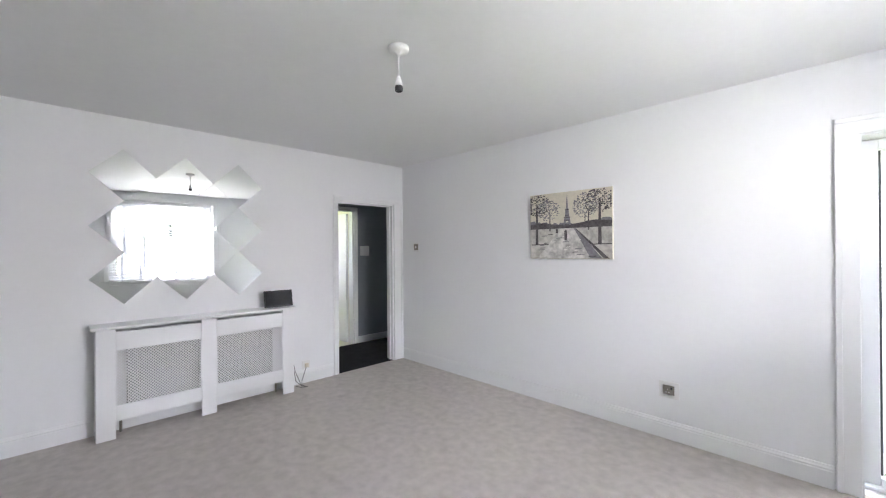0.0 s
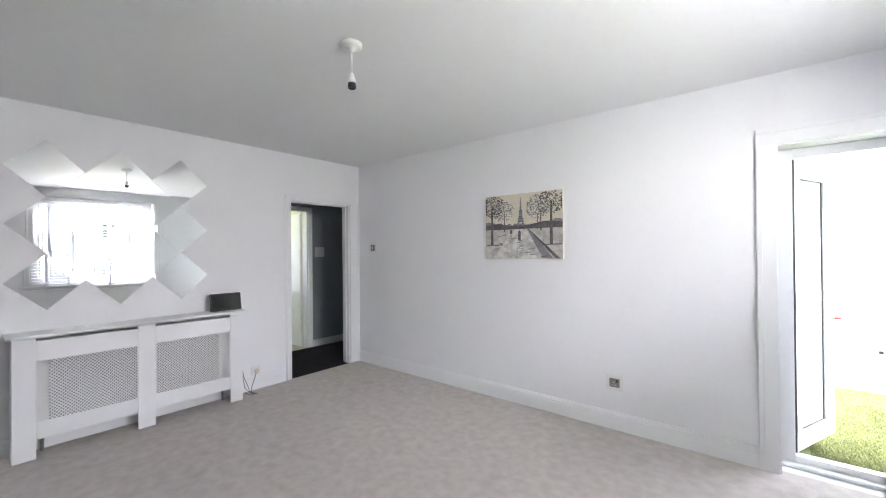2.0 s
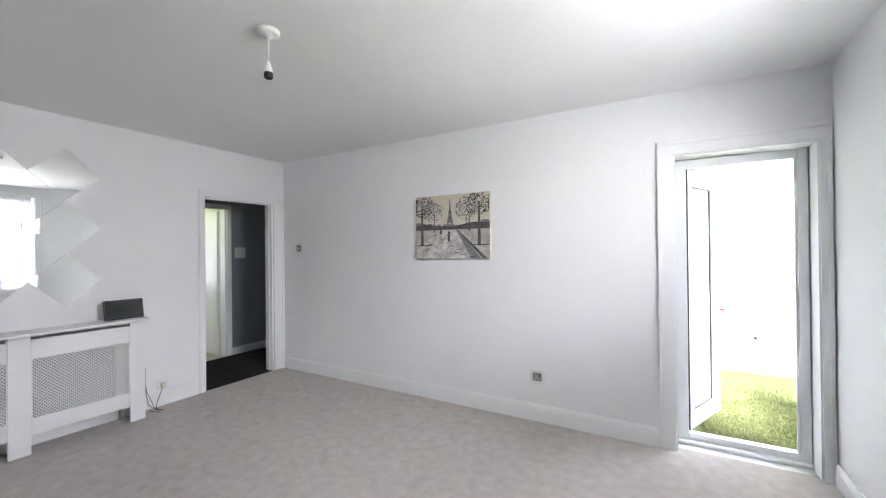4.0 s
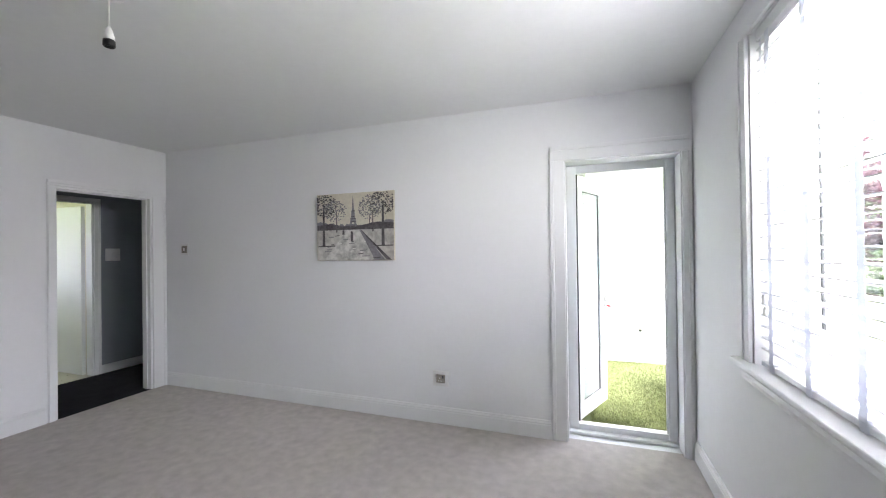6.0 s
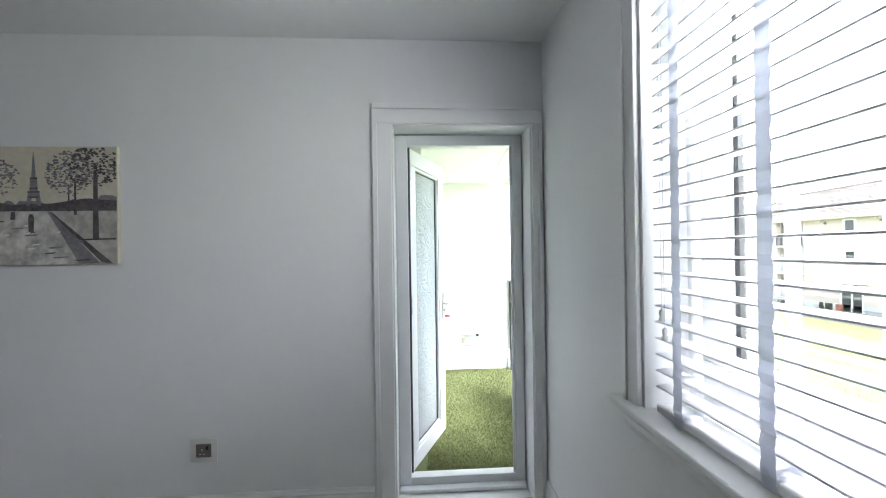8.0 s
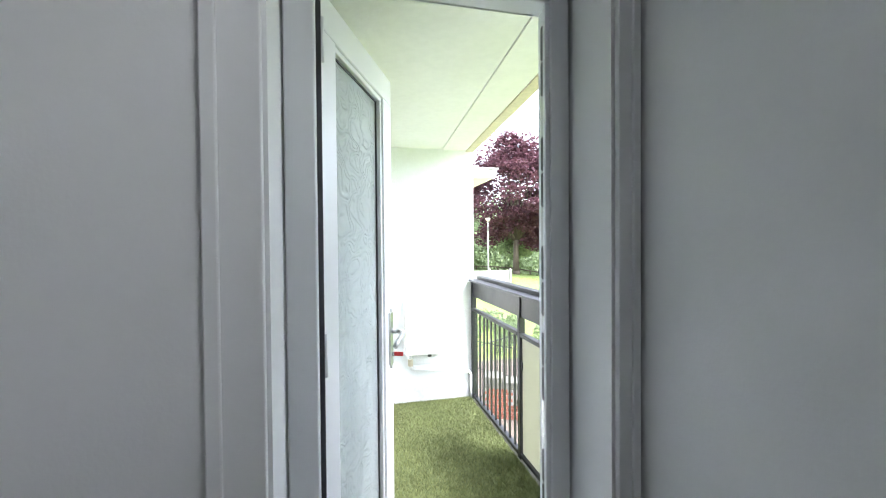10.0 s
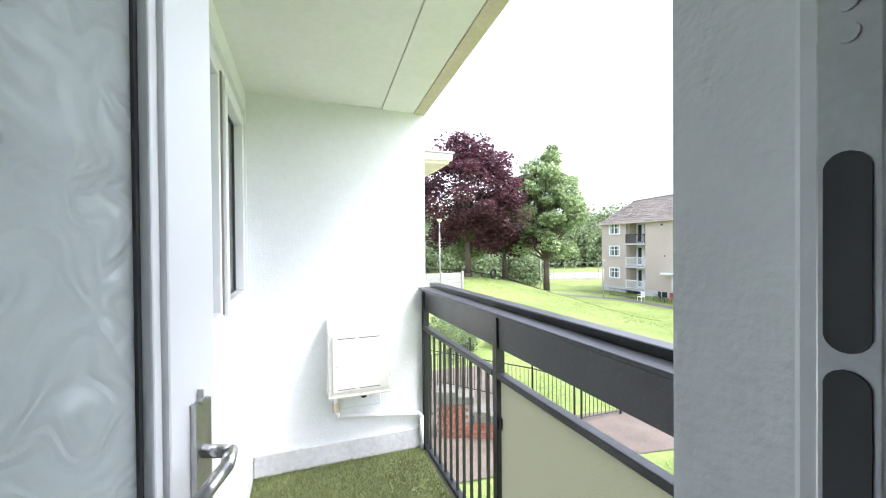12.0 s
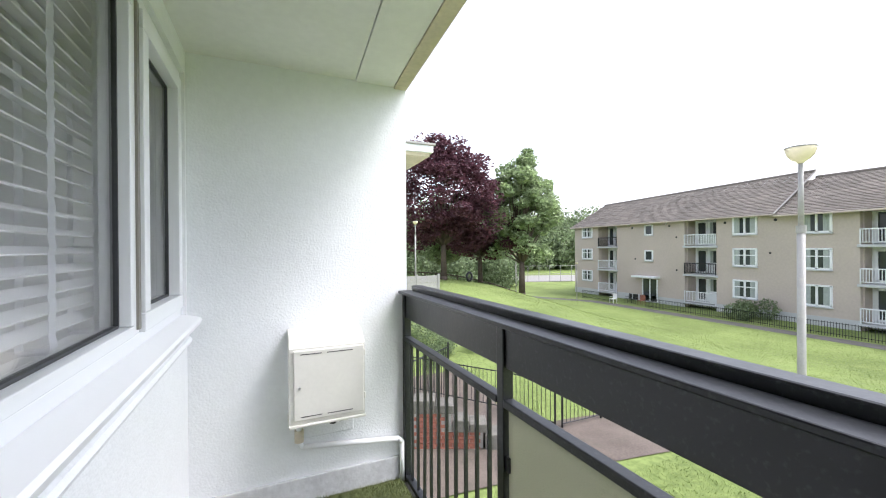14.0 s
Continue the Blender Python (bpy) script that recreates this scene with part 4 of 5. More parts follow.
part("lock", rod((MX0 + 0.045, MYF - 0.017, 0.575), (MX0 + 0.045, MYF - 0.012, 0.575), 0.007, 12), STEEL, door)
for z in (0.48, 0.70):
    part("hinge", rod((MX1 - 0.002, MYF - 0.006, z), (MX1 - 0.002, MYF - 0.006, z + 0.03), 0.005, 8), METER, mb)
part("base_lip", box(MX0 - 0.004, MYF - 0.014, 0.385, MX1 + 0.004, YE, 0.397, 0.003), METER, mb)
pi = empty("gas_pipe", (0, YE - 0.02, 0.2), "white painted service pipe along the wall", "pipe")
part("pipe", tube([(-0.165, 2.63, 0.39), (-0.165, 2.645, 0.24), (-0.15, 2.65, 0.215), (0.37, 2.65, 0.155), (0.395, 2.65, 0.13), (0.395, 2.65, ZB)], 0.014, 10),
     TRIM, pi, smooth=True)
part("elbow", rod((-0.165, 2.64, 0.25), (-0.165, 2.64, 0.31), 0.023, 14), EDGEBEIGE, pi)
part("stub_pipe", tube([(0.0, 2.60, 0.39), (0.0, 2.60, 0.345), (0.03, 2.62, 0.335), (0.12, 2.65, 0.34)], 0.011, 10), TRIM, pi, smooth=True)
part("coupling", rod((0.0, 2.60, 0.335), (0.0, 2.60, 0.375), 0.018, 12), BLACKP, pi)
part("wall_boss", box(-0.165, YE - 0.02, 0.25, 0.12, YE - 0.002, 0.36, 0.006), ROUGHCAST, pi)

# railing
rl = empty("balcony_railing", (0.43, 1.5, ZB), "black painted steel balcony railing with a timber fascia", "railing")
RX = 0.43
for y in (2.655, 1.615, 0.40):
    part("post", box(RX - 0.02, y - 0.02, ZB - 0.012, RX + 0.02, y + 0.02, 0.99, 0.003), BLACKIRON, rl)
for a, c in ((0.42, 1.593), (1.637, 2.634)):
    part("fascia_board", box(RX - 0.012, a, 0.845, RX + 0.028, c, 0.985, 0.004), BLACKIRON, rl, "black painted timber fascia board")
    part("mid_rail", box(RX - 0.022, a, 0.715, RX + 0.018, c, 0.742, 0.004), BLACKIRON, rl)
    part("foot_rail", box(RX - 0.02, a, ZB + 0.005, RX + 0.02, c, ZB + 0.03, 0.003), BLACKIRON, rl)
part("top_ledge", box(RX - 0.045, 0.375, 0.986, RX + 0.035, 2.675, 1.003, 0.004), BLACKIRON, rl, "flat black painted top ledge, flaking")
part("handrail", box(RX + 0.036, 0.375, 0.985, RX + 0.10, 2.675, 1.03, 0.006), BLACKIRON, rl, "black painted timber handrail")
bar_me = mesh_of("baluster", box(-0.0065, -0.0065, 0, 0.0065, 0.0065, 0.715 - ZB - 0.03), BLACKIRON)
for i in range(10):
    y = 1.72 + i * 0.0945
    b_ = shared("baluster", bar_me, rl, (0, y - 1.5, 0.03))
    if i == 7:
        b_.rotation_euler = (0.02, 0.0, 0.1)
pn = part("glass_panel", box(RX - 0.004, 0.43, ZB + 0.035, RX + 0.004, 1.585, 0.712), WIRED, rl, "beige obscure glass panel")
part("clamp", box(RX - 0.012, 1.575, 0.5, RX + 0.012, 1.6, 0.55, 0.002), BLACKIRON, rl)

# artificial grass blades
def scatter_blades(name, n, place, h0, h1, w, mat, label, seed):
    rng = np.random.default_rng(seed)
    P = place(rng, n)
    n = len(P)
    a = rng.uniform(0, 2 * np.pi, n)
    h = rng.uniform(h0, h1, n)
    lean = rng.normal(0, 0.6, (n, 2)) * h[:, None]
    d = np.stack([np.cos(a), np.sin(a), np.zeros(n)], 1) * (w / 2)
    tip = P + np.stack([lean[:, 0], lean[:, 1], h], 1)
    V = np.stack([P - d, P + d, tip], 1).reshape(-1, 3)
    me = bpy.data.meshes.new(name)
    me.from_pydata(V.tolist(), [], np.arange(3 * n).reshape(-1, 3).tolist())
    me.materials.append(mat)
    return tagged(new(name, me), label, "grass", kind="stuff")


scatter_blades("turf_blades", 90000, lambda r, n: np.stack([r.uniform(XL + 0.02, 0.39, n), r.uniform(0.37, YE - 0.02, n), np.full(n, ZB)], 1), 0.012, 0.026, 0.004,
               TURF, "green artificial grass covering the balcony floor", 5)

# ---- outside ground ----
def smooth01(a, b, v):
    t = np.clip((v - a) / (b - a), 0, 1)
    return t * t * (3 - 2 * t)


def ground_z(x, y):
    x, y = np.asarray(x, float), np.asarray(y, float)
    drop = -1.5 * smooth01(9, 25, x)
    rise = 1.75 * smooth01(9, 30, y) * (1 - smooth01(15, 26, x))
    far = -1.2 * smooth01(32, 46, y) * (1 - smooth01(15, 26, x))
    wob = 0.05 * np.sin(x * 0.9) * np.sin(y * 0.7 + 1) * smooth01(4, 9, x) * (1 - smooth01(23, 24, x))
    return -2.85 + drop + rise + far + wob


xs = np.concatenate([np.linspace(-600, -10, 12), np.linspace(-8, 50, 117), np.linspace(60, 700, 14)])
ys = np.concatenate([np.linspace(-600, -32, 12), np.linspace(-30, 75, 140), np.linspace(85, 800, 14)])
gx, gy = np.meshgrid(xs, ys, indexing="ij")
V = np.stack([gx, gy, ground_z(gx, gy)], 2).reshape(-1, 3)
ny = len(ys)
F = [(i * ny + j, (i + 1) * ny + j, (i + 1) * ny + j + 1, i * ny + j + 1) for i in range(len(xs) - 1) for j in range(ny - 1)]
me = bpy.data.meshes.new("ground")
me.from_pydata(V.tolist(), [], F)
me.materials.append(LAWN)
for p_ in me.polygons:
    p_.use_smooth = True
tagged(new("ground", me), "sloping mown green lawn", "ground", kind="structure")


def path_strip(name, pts, w, mat, label, lift=0.02):
    """A paved strip laid along points on the ground."""
    bm = bmesh.new()
    dense = []
    for (x0, y0), (x1, y1) in zip(pts, pts[1:]):
        n = max(2, int(math.hypot(x1 - x0, y1 - y0) / 0.5))
        dense += [(x0 + (x1 - x0) * i / n, y0 + (y1 - y0) * i / n) for i in range(n)]
    dense.append(pts[-1])
    prev = None
    for i, (x, y) in enumerate(dense):
        a, c = dense[max(0, i - 1)], dense[min(len(dense) - 1, i + 1)]
        d = Vector((c[0] - a[0], c[1] - a[1])).normalized()
        row = []
        for s_ in (-1, -0.33, 0.33, 1):
            px, py = x - d.y * w / 2 * s_, y + d.x * w / 2 * s_
            row.append(bm.verts.new((px, py, float(ground_z(px, py)) + lift)))
        if prev:
            for k_ in range(3):
                bm.faces.new((prev[k_], prev[k_ + 1], row[k_ + 1], row[k_]))
        prev = row
    return thing(name, bm, mat, label, "path", kind="structure")


path_strip("pavement_near", [(2.0, 9.4), (5.4, 6.95), (9.5, 6.4)], 1.9, EARTHPATH, "brown worn path with fallen leaves")
path_strip("pavement_court", [(2.7, 6.3), (2.9, 9.0), (3.0, 12.0)], 4.4, EARTHPATH, "brown worn paved yard", 0.03)
path_strip("pavement_building", [(30.2, -30), (30.2, 20), (30.2, 31), (25, 40), (12, 50)], 1.3, TARMAC, "grey tarmac path along the building fence")
path_strip("pavement_far", [(25.5, 33), (21, 34), (14, 37), (4, 38)], 1.6, REDPATH, "reddish path under the trees")


def ground_place(x0, x1, y0, y1):
    def f(r, n):
        x, y = r.uniform(x0, x1, n), r.uniform(y0, y1, n)
        ok = ~((x < 5.2) & (y > 6.2) & (y < 12.2)) & ~((x > 5.0) & (x < 9.6) & (np.abs(y - 6.65) < 1.05)) & (x < 29.3)
        x, y = x[ok], y[ok]
        return np.stack([x, y, ground_z(x, y)], 1)
    return f


scatter_blades("lawn_tufts", 110000, ground_place(1.5, 29.3, 1, 36), 0.02, 0.06, 0.02, BLADES, "tufts of green lawn grass", 6)
scatter_blades("lawn_tufts", 90000, ground_place(1.5, 10, 1, 12), 0.012, 0.032, 0.008, BLADES, "tufts of green lawn grass near the balcony", 7)


# ---- apartment building across the lawn ----
# measures of the building are at five sixths; its root enlarges them to true size
BX, BE, BG = 29.0, 3.25, -3.417
bd = empty("apartment_building", (BX, 14, BG), "three-storey beige harled apartment building with brown tiled roof", "building")
Y1B, YS, Y0B = 32.4, 14.45, -26.0
BAYS = [(20.55, 18.2), (29.2, 27.0), (10.72, 8.4), (-1.0, -3.3), (-12.5, -14.8)]
LEV = [-3.32, -1.17, 0.98]
segs = []
cuts = sorted([v for b_ in BAYS for v in b_] + [Y0B, Y1B])
for a, c in zip(cuts[::2], cuts[1::2]):
    part("wall", box(BX, a, BG - 1.0, BX + 0.3, c, BE), HARL, bd)
for a, c in BAYS:
    part("bay_wall", box(BX + 1.2, c, BG - 1.0, BX + 1.4, a, BE), UPVC, bd, "white painted bay wall")
    for s_ in (a, c):
        part("bay_side", box(BX + 0.3, s_ - 0.06, BG - 1.0, BX + 1.4, s_ + 0.06, BE), HARL, bd)
part("gable_wall", box(BX + 0.3, Y1B - 0.3, BG - 1, BX + 9, Y1B, BE), HARL, bd)
part("gable", prism([(BX, BE), (BX + 9, BE), (BX + 4.5, BE + 2.45)], "y", Y1B - 0.3, Y1B), HARL, bd)
for a, c in zip(cuts[::2], cuts[1::2]):
    part("base_course", box(BX - 0.03, a, BG - 1, BX - 0.002, c, BG + 0.55), HARLBASE, bd, "pale painted base course")


def tiled_roof(name, y0, y1, ridge_a, ridge_b, eave, xe, xr):
    rb = bmesh.new()
    n, rng = 26, random.Random(4)

    def high(f, y):
        return eave + (ridge_a + (ridge_b - ridge_a) * (y - y0) / (y1 - y0) - eave) * f
    for k_ in range(n):
        f0, f1 = k_ / n, min(1, (k_ + 1.15) / n)
        xa, xb = xe + (xr - xe) * f0, xe + (xr - xe) * f1
        y = y0
        while y < y1 - 0.01:
            w = min(0.66, y1 - y)
            j = rng.uniform(-0.012, 0.012)
            za, zb = high(f0, y), high(f1, y)
            vs = [(xa, y, za + 0.06 + j), (xa, y + w - 0.02, za + 0.06 + j), (xb, y + w - 0.02, zb + 0.012), (xb, y, zb + 0.012), (xa, y, za), (xa, y + w - 0.02, za)]
            q = [rb.verts.new(v_) for v_ in vs]
            rb.faces.new(q[:4])
            rb.faces.new((q[4], q[5], q[1], q[0]))
            y += w
    roof = part(name, rb, ROOFTILE, bd)
    low = min(ridge_a, ridge_b)
    back = prism([(xe, eave - 0.03), (xr, low - 0.03), (2 * xr - xe, eave - 0.03)], "y", y0, y1)
    part("roof_deck", back, ROOFTILE, roof)
    part("ridge", rod((xr, y0, ridge_a + 0.02), (xr, y1, ridge_b + 0.02), 0.12, 8), ROOFTILE, roof)
    part("gutter", box(xe - 0.10, y0, eave - 0.10, xe + 0.02, y1, eave + 0.0, 0.02), HARL, roof)
    return roof


tiled_roof("roof", YS, Y1B + 0.25, 6.28, 5.78, BE + 0.02, BX - 0.35, BX + 4.5)
r2 = tiled_roof("roof", Y0B, YS - 0.02, 5.85, 5.85, BE - 0.10, BX - 0.55, BX + 4.5)
vb = rod((BX - 0.6, YS, BE - 0.02), (BX + 4.5, YS, 6.28), 0.05, 6)
part("verge", vb, CONCRETE, r2, "pale mortar verge")


def far_window(y0, y1, z0, z1, kind=2, x=BX, curtain=True, transom=True):
    wroot = part("window", box(x - 0.02, y0, z0, x - 0.006, y1, z1), FARGLASS, bd)
    fr = bmesh.new()
    t = 0.075
    box(x - 0.07, y0 - 0.03, z0 - 0.03, x - 0.004, y1 + 0.03, z0 + t, bm=fr)
    box(x - 0.07, y0 - 0.03, z1 - t, x - 0.004, y1 + 0.03, z1 + 0.03, bm=fr)
    for k_ in range(kind + 1):
        yc = y0 + (y1 - y0) * k_ / kind
        box(x - 0.07, yc - t / 2 - 0.02, z0, x - 0.004, yc + t / 2 + 0.02, z1, bm=fr)
    if kind == 2 and transom:
        zm = z0 + (z1 - z0) * 0.62
        box(x - 0.065, y0, zm - 0.03, x - 0.004, y1, zm + 0.03, bm=fr)
    part("frame", fr, UPVC, wroot, "white window frame")
    part("sill", box(x - 0.10, y0 - 0.08, z0 - 0.1, x - 0.0, y1 + 0.08, z0 - 0.03), HARLBASE, wroot)
    if curtain:
        for side in (0, 1):
            a = y0 + 0.05 if side == 0 else y1 - 0.05 - (y1 - y0) * 0.24
            w = (y1 - y0) * 0.04
            front = [(x - 0.03 - 0.012 * (k_ % 2), a + k_ * w) for k_ in range(7)]
            part("curtain", prism(front + [(x - 0.022, a + 6 * w), (x - 0.022, a)], "z", z0 + t, z1 - t), CURTAIN, wroot, "pale curtain")


for lv in LEV:
    zt = lv + 2.25
    far_window(30.0, 31.3, zt - 1.0, zt, 2)
    far_window(15.66, 17.05, zt - 1.17, zt, 2, transom=lv < 0)
    far_window(11.91, 13.21, zt - 1.2, zt, 2, transom=-2 < lv < 0)
    for yy in (3.0, -7.0, -18.0):
        far_window(yy, yy + 1.4, zt - 1.2, zt, 2)
    for a, c in BAYS:
        far_window(c + 0.3, c + 1.2, lv + 1.1, zt - 0.1, 1, BX + 1.2)
        far_window(c + 1.4, a - 0.25, lv + 0.42, zt - 0.1, 1, BX + 1.2, False)
for lv in LEV[1:]:
    far_window(23.3, 24.0, lv + 1.26, lv + 2.1, 1, curtain=False)
    far_window(-5.2, -4.5, lv + 1.26, lv + 2.1, 1, curtain=False)
random.seed(21)
for bi, (a, c) in enumerate(BAYS):
    for li_, lv in enumerate(LEV):
        bl_ = lv + 0.36
        bal = part("balcony", box(BX - 0.12, c - 0.1, bl_ - 0.2, BX + 1.2, a + 0.1, bl_ - 0.04, 0.02), HARLBASE, bd)
        rb = bmesh.new()
        box(BX - 0.09, c, bl_ + 0.76, BX - 0.03, a, bl_ + 0.82, bm=rb)
        box(BX - 0.09, c, bl_ + 0.06, BX - 0.03, a, bl_ + 0.10, bm=rb)
        k_ = c + 0.02
        while k_ < a:
            box(BX - 0.075, k_, bl_ + 0.08, BX - 0.05, k_ + 0.028, bl_ + 0.78, bm=rb)
            k_ += 0.12
        for k_ in (c, a - 0.05):
            box(BX - 0.09, k_, bl_ - 0.04, BX - 0.03, k_ + 0.05, bl_ + 0.82, bm=rb)
        dark = (bi, li_) in ((0, 1), (1, 2))
        part("balcony_rail", rb, BLACKIRON if dark else UPVC, bal, "black railing" if dark else "white railing")
        if not dark and li_ == 2:
            part("balcony_panel", box(BX - 0.045, c + 0.05, bl_ + 0.12, BX - 0.03, c + (a - c) * 0.5, bl_ + 0.76), CURTAIN, bal, "pale balcony panel")
ent = part("entrance", box(BX - 0.03, 22.85, BG + 0.1, BX - 0.005, 24.25, BG + 1.95), FARGLASS, bd)
eb = bmesh.new()
for yy in (22.83, 23.5, 24.2):
    box(BX - 0.08, yy, BG + 0.1, BX - 0.031, yy + 0.09, BG + 1.95, bm=eb)
part("door_frame", eb, UPVC, ent)
part("canopy", box(BX - 0.7, 22.6, BG + 2.05, BX, 24.9, BG + 2.2, 0.02), UPVC, bd, "white entrance canopy")
for yy in (21.8, 25.3, 17.6, 14.6):
    part("vent", rod((BX - 0.04, yy, BE - 0.35), (BX + 0.02, yy, BE - 0.35), 0.09, 10), BLACKP, bd)
for yy, zz in ((21.2, 2.0), (21.2, -0.6), (25.0, 0.2), (14.9, 0.8)):
    part("vent", rod((BX - 0.03, yy, zz), (BX + 0.02, yy, zz), 0.07, 10), BLACKP, bd)

for yy in (25.6, 22.0):
    part("overflow_pipe", tube([(BX - 0.02, yy, BE - 0.06), (BX - 0.12, yy, BE - 0.16), (BX - 0.2, yy, BE - 0.18)], 0.04, 8), UPVC, bd, "white overflow pipe")
bd.location, bd.scale = (34.86, 16.70, -4.35), (1.2, 1.2, 1.2)
GB = -4.35

# iron fence along the building path
fe = empty("iron_fence", (31.4, 5, GB), "low black iron fence along the building path", "fence")
fb = bmesh.new()
y = -27.0
while y < 34.0:
    if not 26.0 < y < 29.6:
        z = float(ground_z(31.4, y))
        box(31.39, y, z - 0.1, 31.41, y + 0.02, z + 0.9, bm=fb)
    y += 0.14
for a, c in ((-27, 26.0), (29.6, 34.0)):
    for zz in (0.15, 0.82):
        box(31.385, a, GB + zz, 31.415, c, GB + zz + 0.03, bm=fb)
tagged(part("fence_bar", fb, BLACKIRON, fe), kind="stuff")

# ---- lamps ----
def street_lamp(x, y, top, label):
    z0 = float(ground_z(x, y))
    root = empty("street_lamp", (x, y, z0), label, "street lamp")
    part("column", rod((x, y, z0), (x, y, z0 + (top - z0) * 0.8), 0.052, 18, 0.046), LAMPPOST, root, smooth=True)
    part("upper_column", rod((x, y, z0 + (top - z0) * 0.8), (x, y, top - 0.18), 0.034, 18, 0.028), LAMPPOST, root, smooth=True)
    part("collar", rod((x, y, z0 + (top - z0) * 0.8 - 0.05), (x, y, z0 + (top - z0) * 0.8 + 0.05), 0.055, 18), LAMPPOST, root)
    k = lathe([(0.035, -0.19), (0.05, -0.165), (0.10, -0.135), (0.145, -0.08), (0.168, -0.01), (0.17, 0.018), (0.166, 0.022)], 32)
    k.transform(Matrix.Translation((x, y, top)))
    part("bowl", k, LAMPBOWL, root, "amber plastic lamp bowl", smooth=True)
    k = lathe([(0.176, 0.016), (0.178, 0.03), (0.14, 0.042), (0.04, 0.048)], 32)
    k.transform(Matrix.Translation((x, y, top)))
    part("lid", k, LAMPPOST, root, smooth=True)


street_lamp(6.28, 3.36, 2.55, "grey steel street lamp with an amber bowl on the lawn")
street_lamp(8.2, 24.0, 2.95, "slim grey street lamp near the maple")
street_lamp(29.3, 32.5, -0.35, "short grey lamp post beside the building")
street_lamp(24.4, 36.5, 0.6, "slim grey lamp post by the court")

# ---- trees ----
def tree(name, x, y, height, crown_r, trunk_h, mat, label, seed, leaves=16000, trunk_r=0.22, squash=1.0, leaf=0.2, lean=0.0, shift=(0, 0), taper=0.45):
    rng = np.random.default_rng(seed)
    z0 = float(ground_z(x, y))
    root = empty(name, (x, y, z0), label, "tree")
    tb_ = bmesh.new()
    fork = Vector((x + lean, y, z0 + trunk_h))
    rod((x, y, z0 - 0.1), (x, y, z0 + 0.3), trunk_r * 1.35, 12, trunk_r, tb_)
    rod((x, y, z0 + 0.28), fork, trunk_r, 12, trunk_r * 0.75, tb_)
    cz = z0 + trunk_h + (height - trunk_h) * 0.45
    cx, cy = x + shift[0], y + shift[1]
    clumps = []
    n_c = 95
    for i in range(n_c):
        v = rng.normal(size=3)
        v /= np.linalg.norm(v)
        r = rng.uniform(0.35, 1.0) ** 0.6
        wide = 1 - taper * max(0, v[2])
        c = np.array([cx + v[0] * crown_r * r * wide, cy + v[1] * crown_r * r * wide, cz + v[2] * r * (height - trunk_h) * 0.52 * squash])
        clumps.append((c, crown_r * rng.uniform(0.12, 0.30)))
        if i % 4 == 0:
            mid = fork.lerp(Vector(c), 0.5) + Vector(rng.normal(0, 0.2, 3))
            rod(fork - Vector((0, 0, 0.2)), mid, trunk_r * 0.42, 7, trunk_r * 0.22, tb_)
            rod(mid, Vector(c), trunk_r * 0.22, 6, trunk_r * 0.06, tb_)
    part("trunk", tb_, BARK, root, smooth=True)
    idx = rng.integers(0, n_c, leaves)
    C = np.array([c for c, _ in clumps])[idx]
    R = np.array([r for _, r in clumps])[idx]
    d = rng.normal(size=(leaves, 3))
    d /= np.linalg.norm(d, axis=1)[:, None]
    P = C + d * (R * rng.uniform(0.2, 1.0, leaves) ** 0.45)[:, None] * np.array([1.15, 1.15, 0.8])
    a, b_ = rng.normal(size=(leaves, 3)), rng.normal(size=(leaves, 3))
    a /= np.linalg.norm(a, axis=1)[:, None]
    a[:, 2] *= 0.5
    b_ = np.cross(a, b_)
    b_ /= np.linalg.norm(b_, axis=1)[:, None]
    s_ = (leaf * rng.uniform(0.6, 1.25, leaves))[:, None]
    V = np.stack([P - a * s_, P + b_ * s_ * 0.55, P + a * s_, P - b_ * s_ * 0.55], 1).reshape(-1, 3) - np.array([x, y, z0])
    me = bpy.data.meshes.new("crown")
    me.from_pydata(V.tolist(), [], np.arange(4 * leaves).reshape(-1, 4).tolist())
    me.materials.append(mat)
    ob = new("crown", me)
    ob.parent = root
    PLACE[ob] = PLACE[root]
    return root


tree("maple_tree", 12.7, 29.7, 11.7, 4.7, 3.0, MAPLE, "broad purple-leaved maple tree on the lawn", 1, 23000, 0.26, leaf=0.17)
tree("maple_tree", 17.4, 32.0, 8.4, 4.0, 2.8, MAPLE, "smaller purple-leaved maple tree", 2, 16000, 0.22, leaf=0.17)
tree("green_tree", 19.6, 28.6, 12.6, 3.1, 3.0, GREENLEAF, "tall green leafy tree on the lawn", 3, 21000, 0.28, squash=1.05, leaf=0.19, taper=0.12)
tree("green_tree", 15.5, 36.0, 6.0, 2.8, 1.8, GREENLEAF, "low green tree behind the maples", 4, 9000, 0.16)


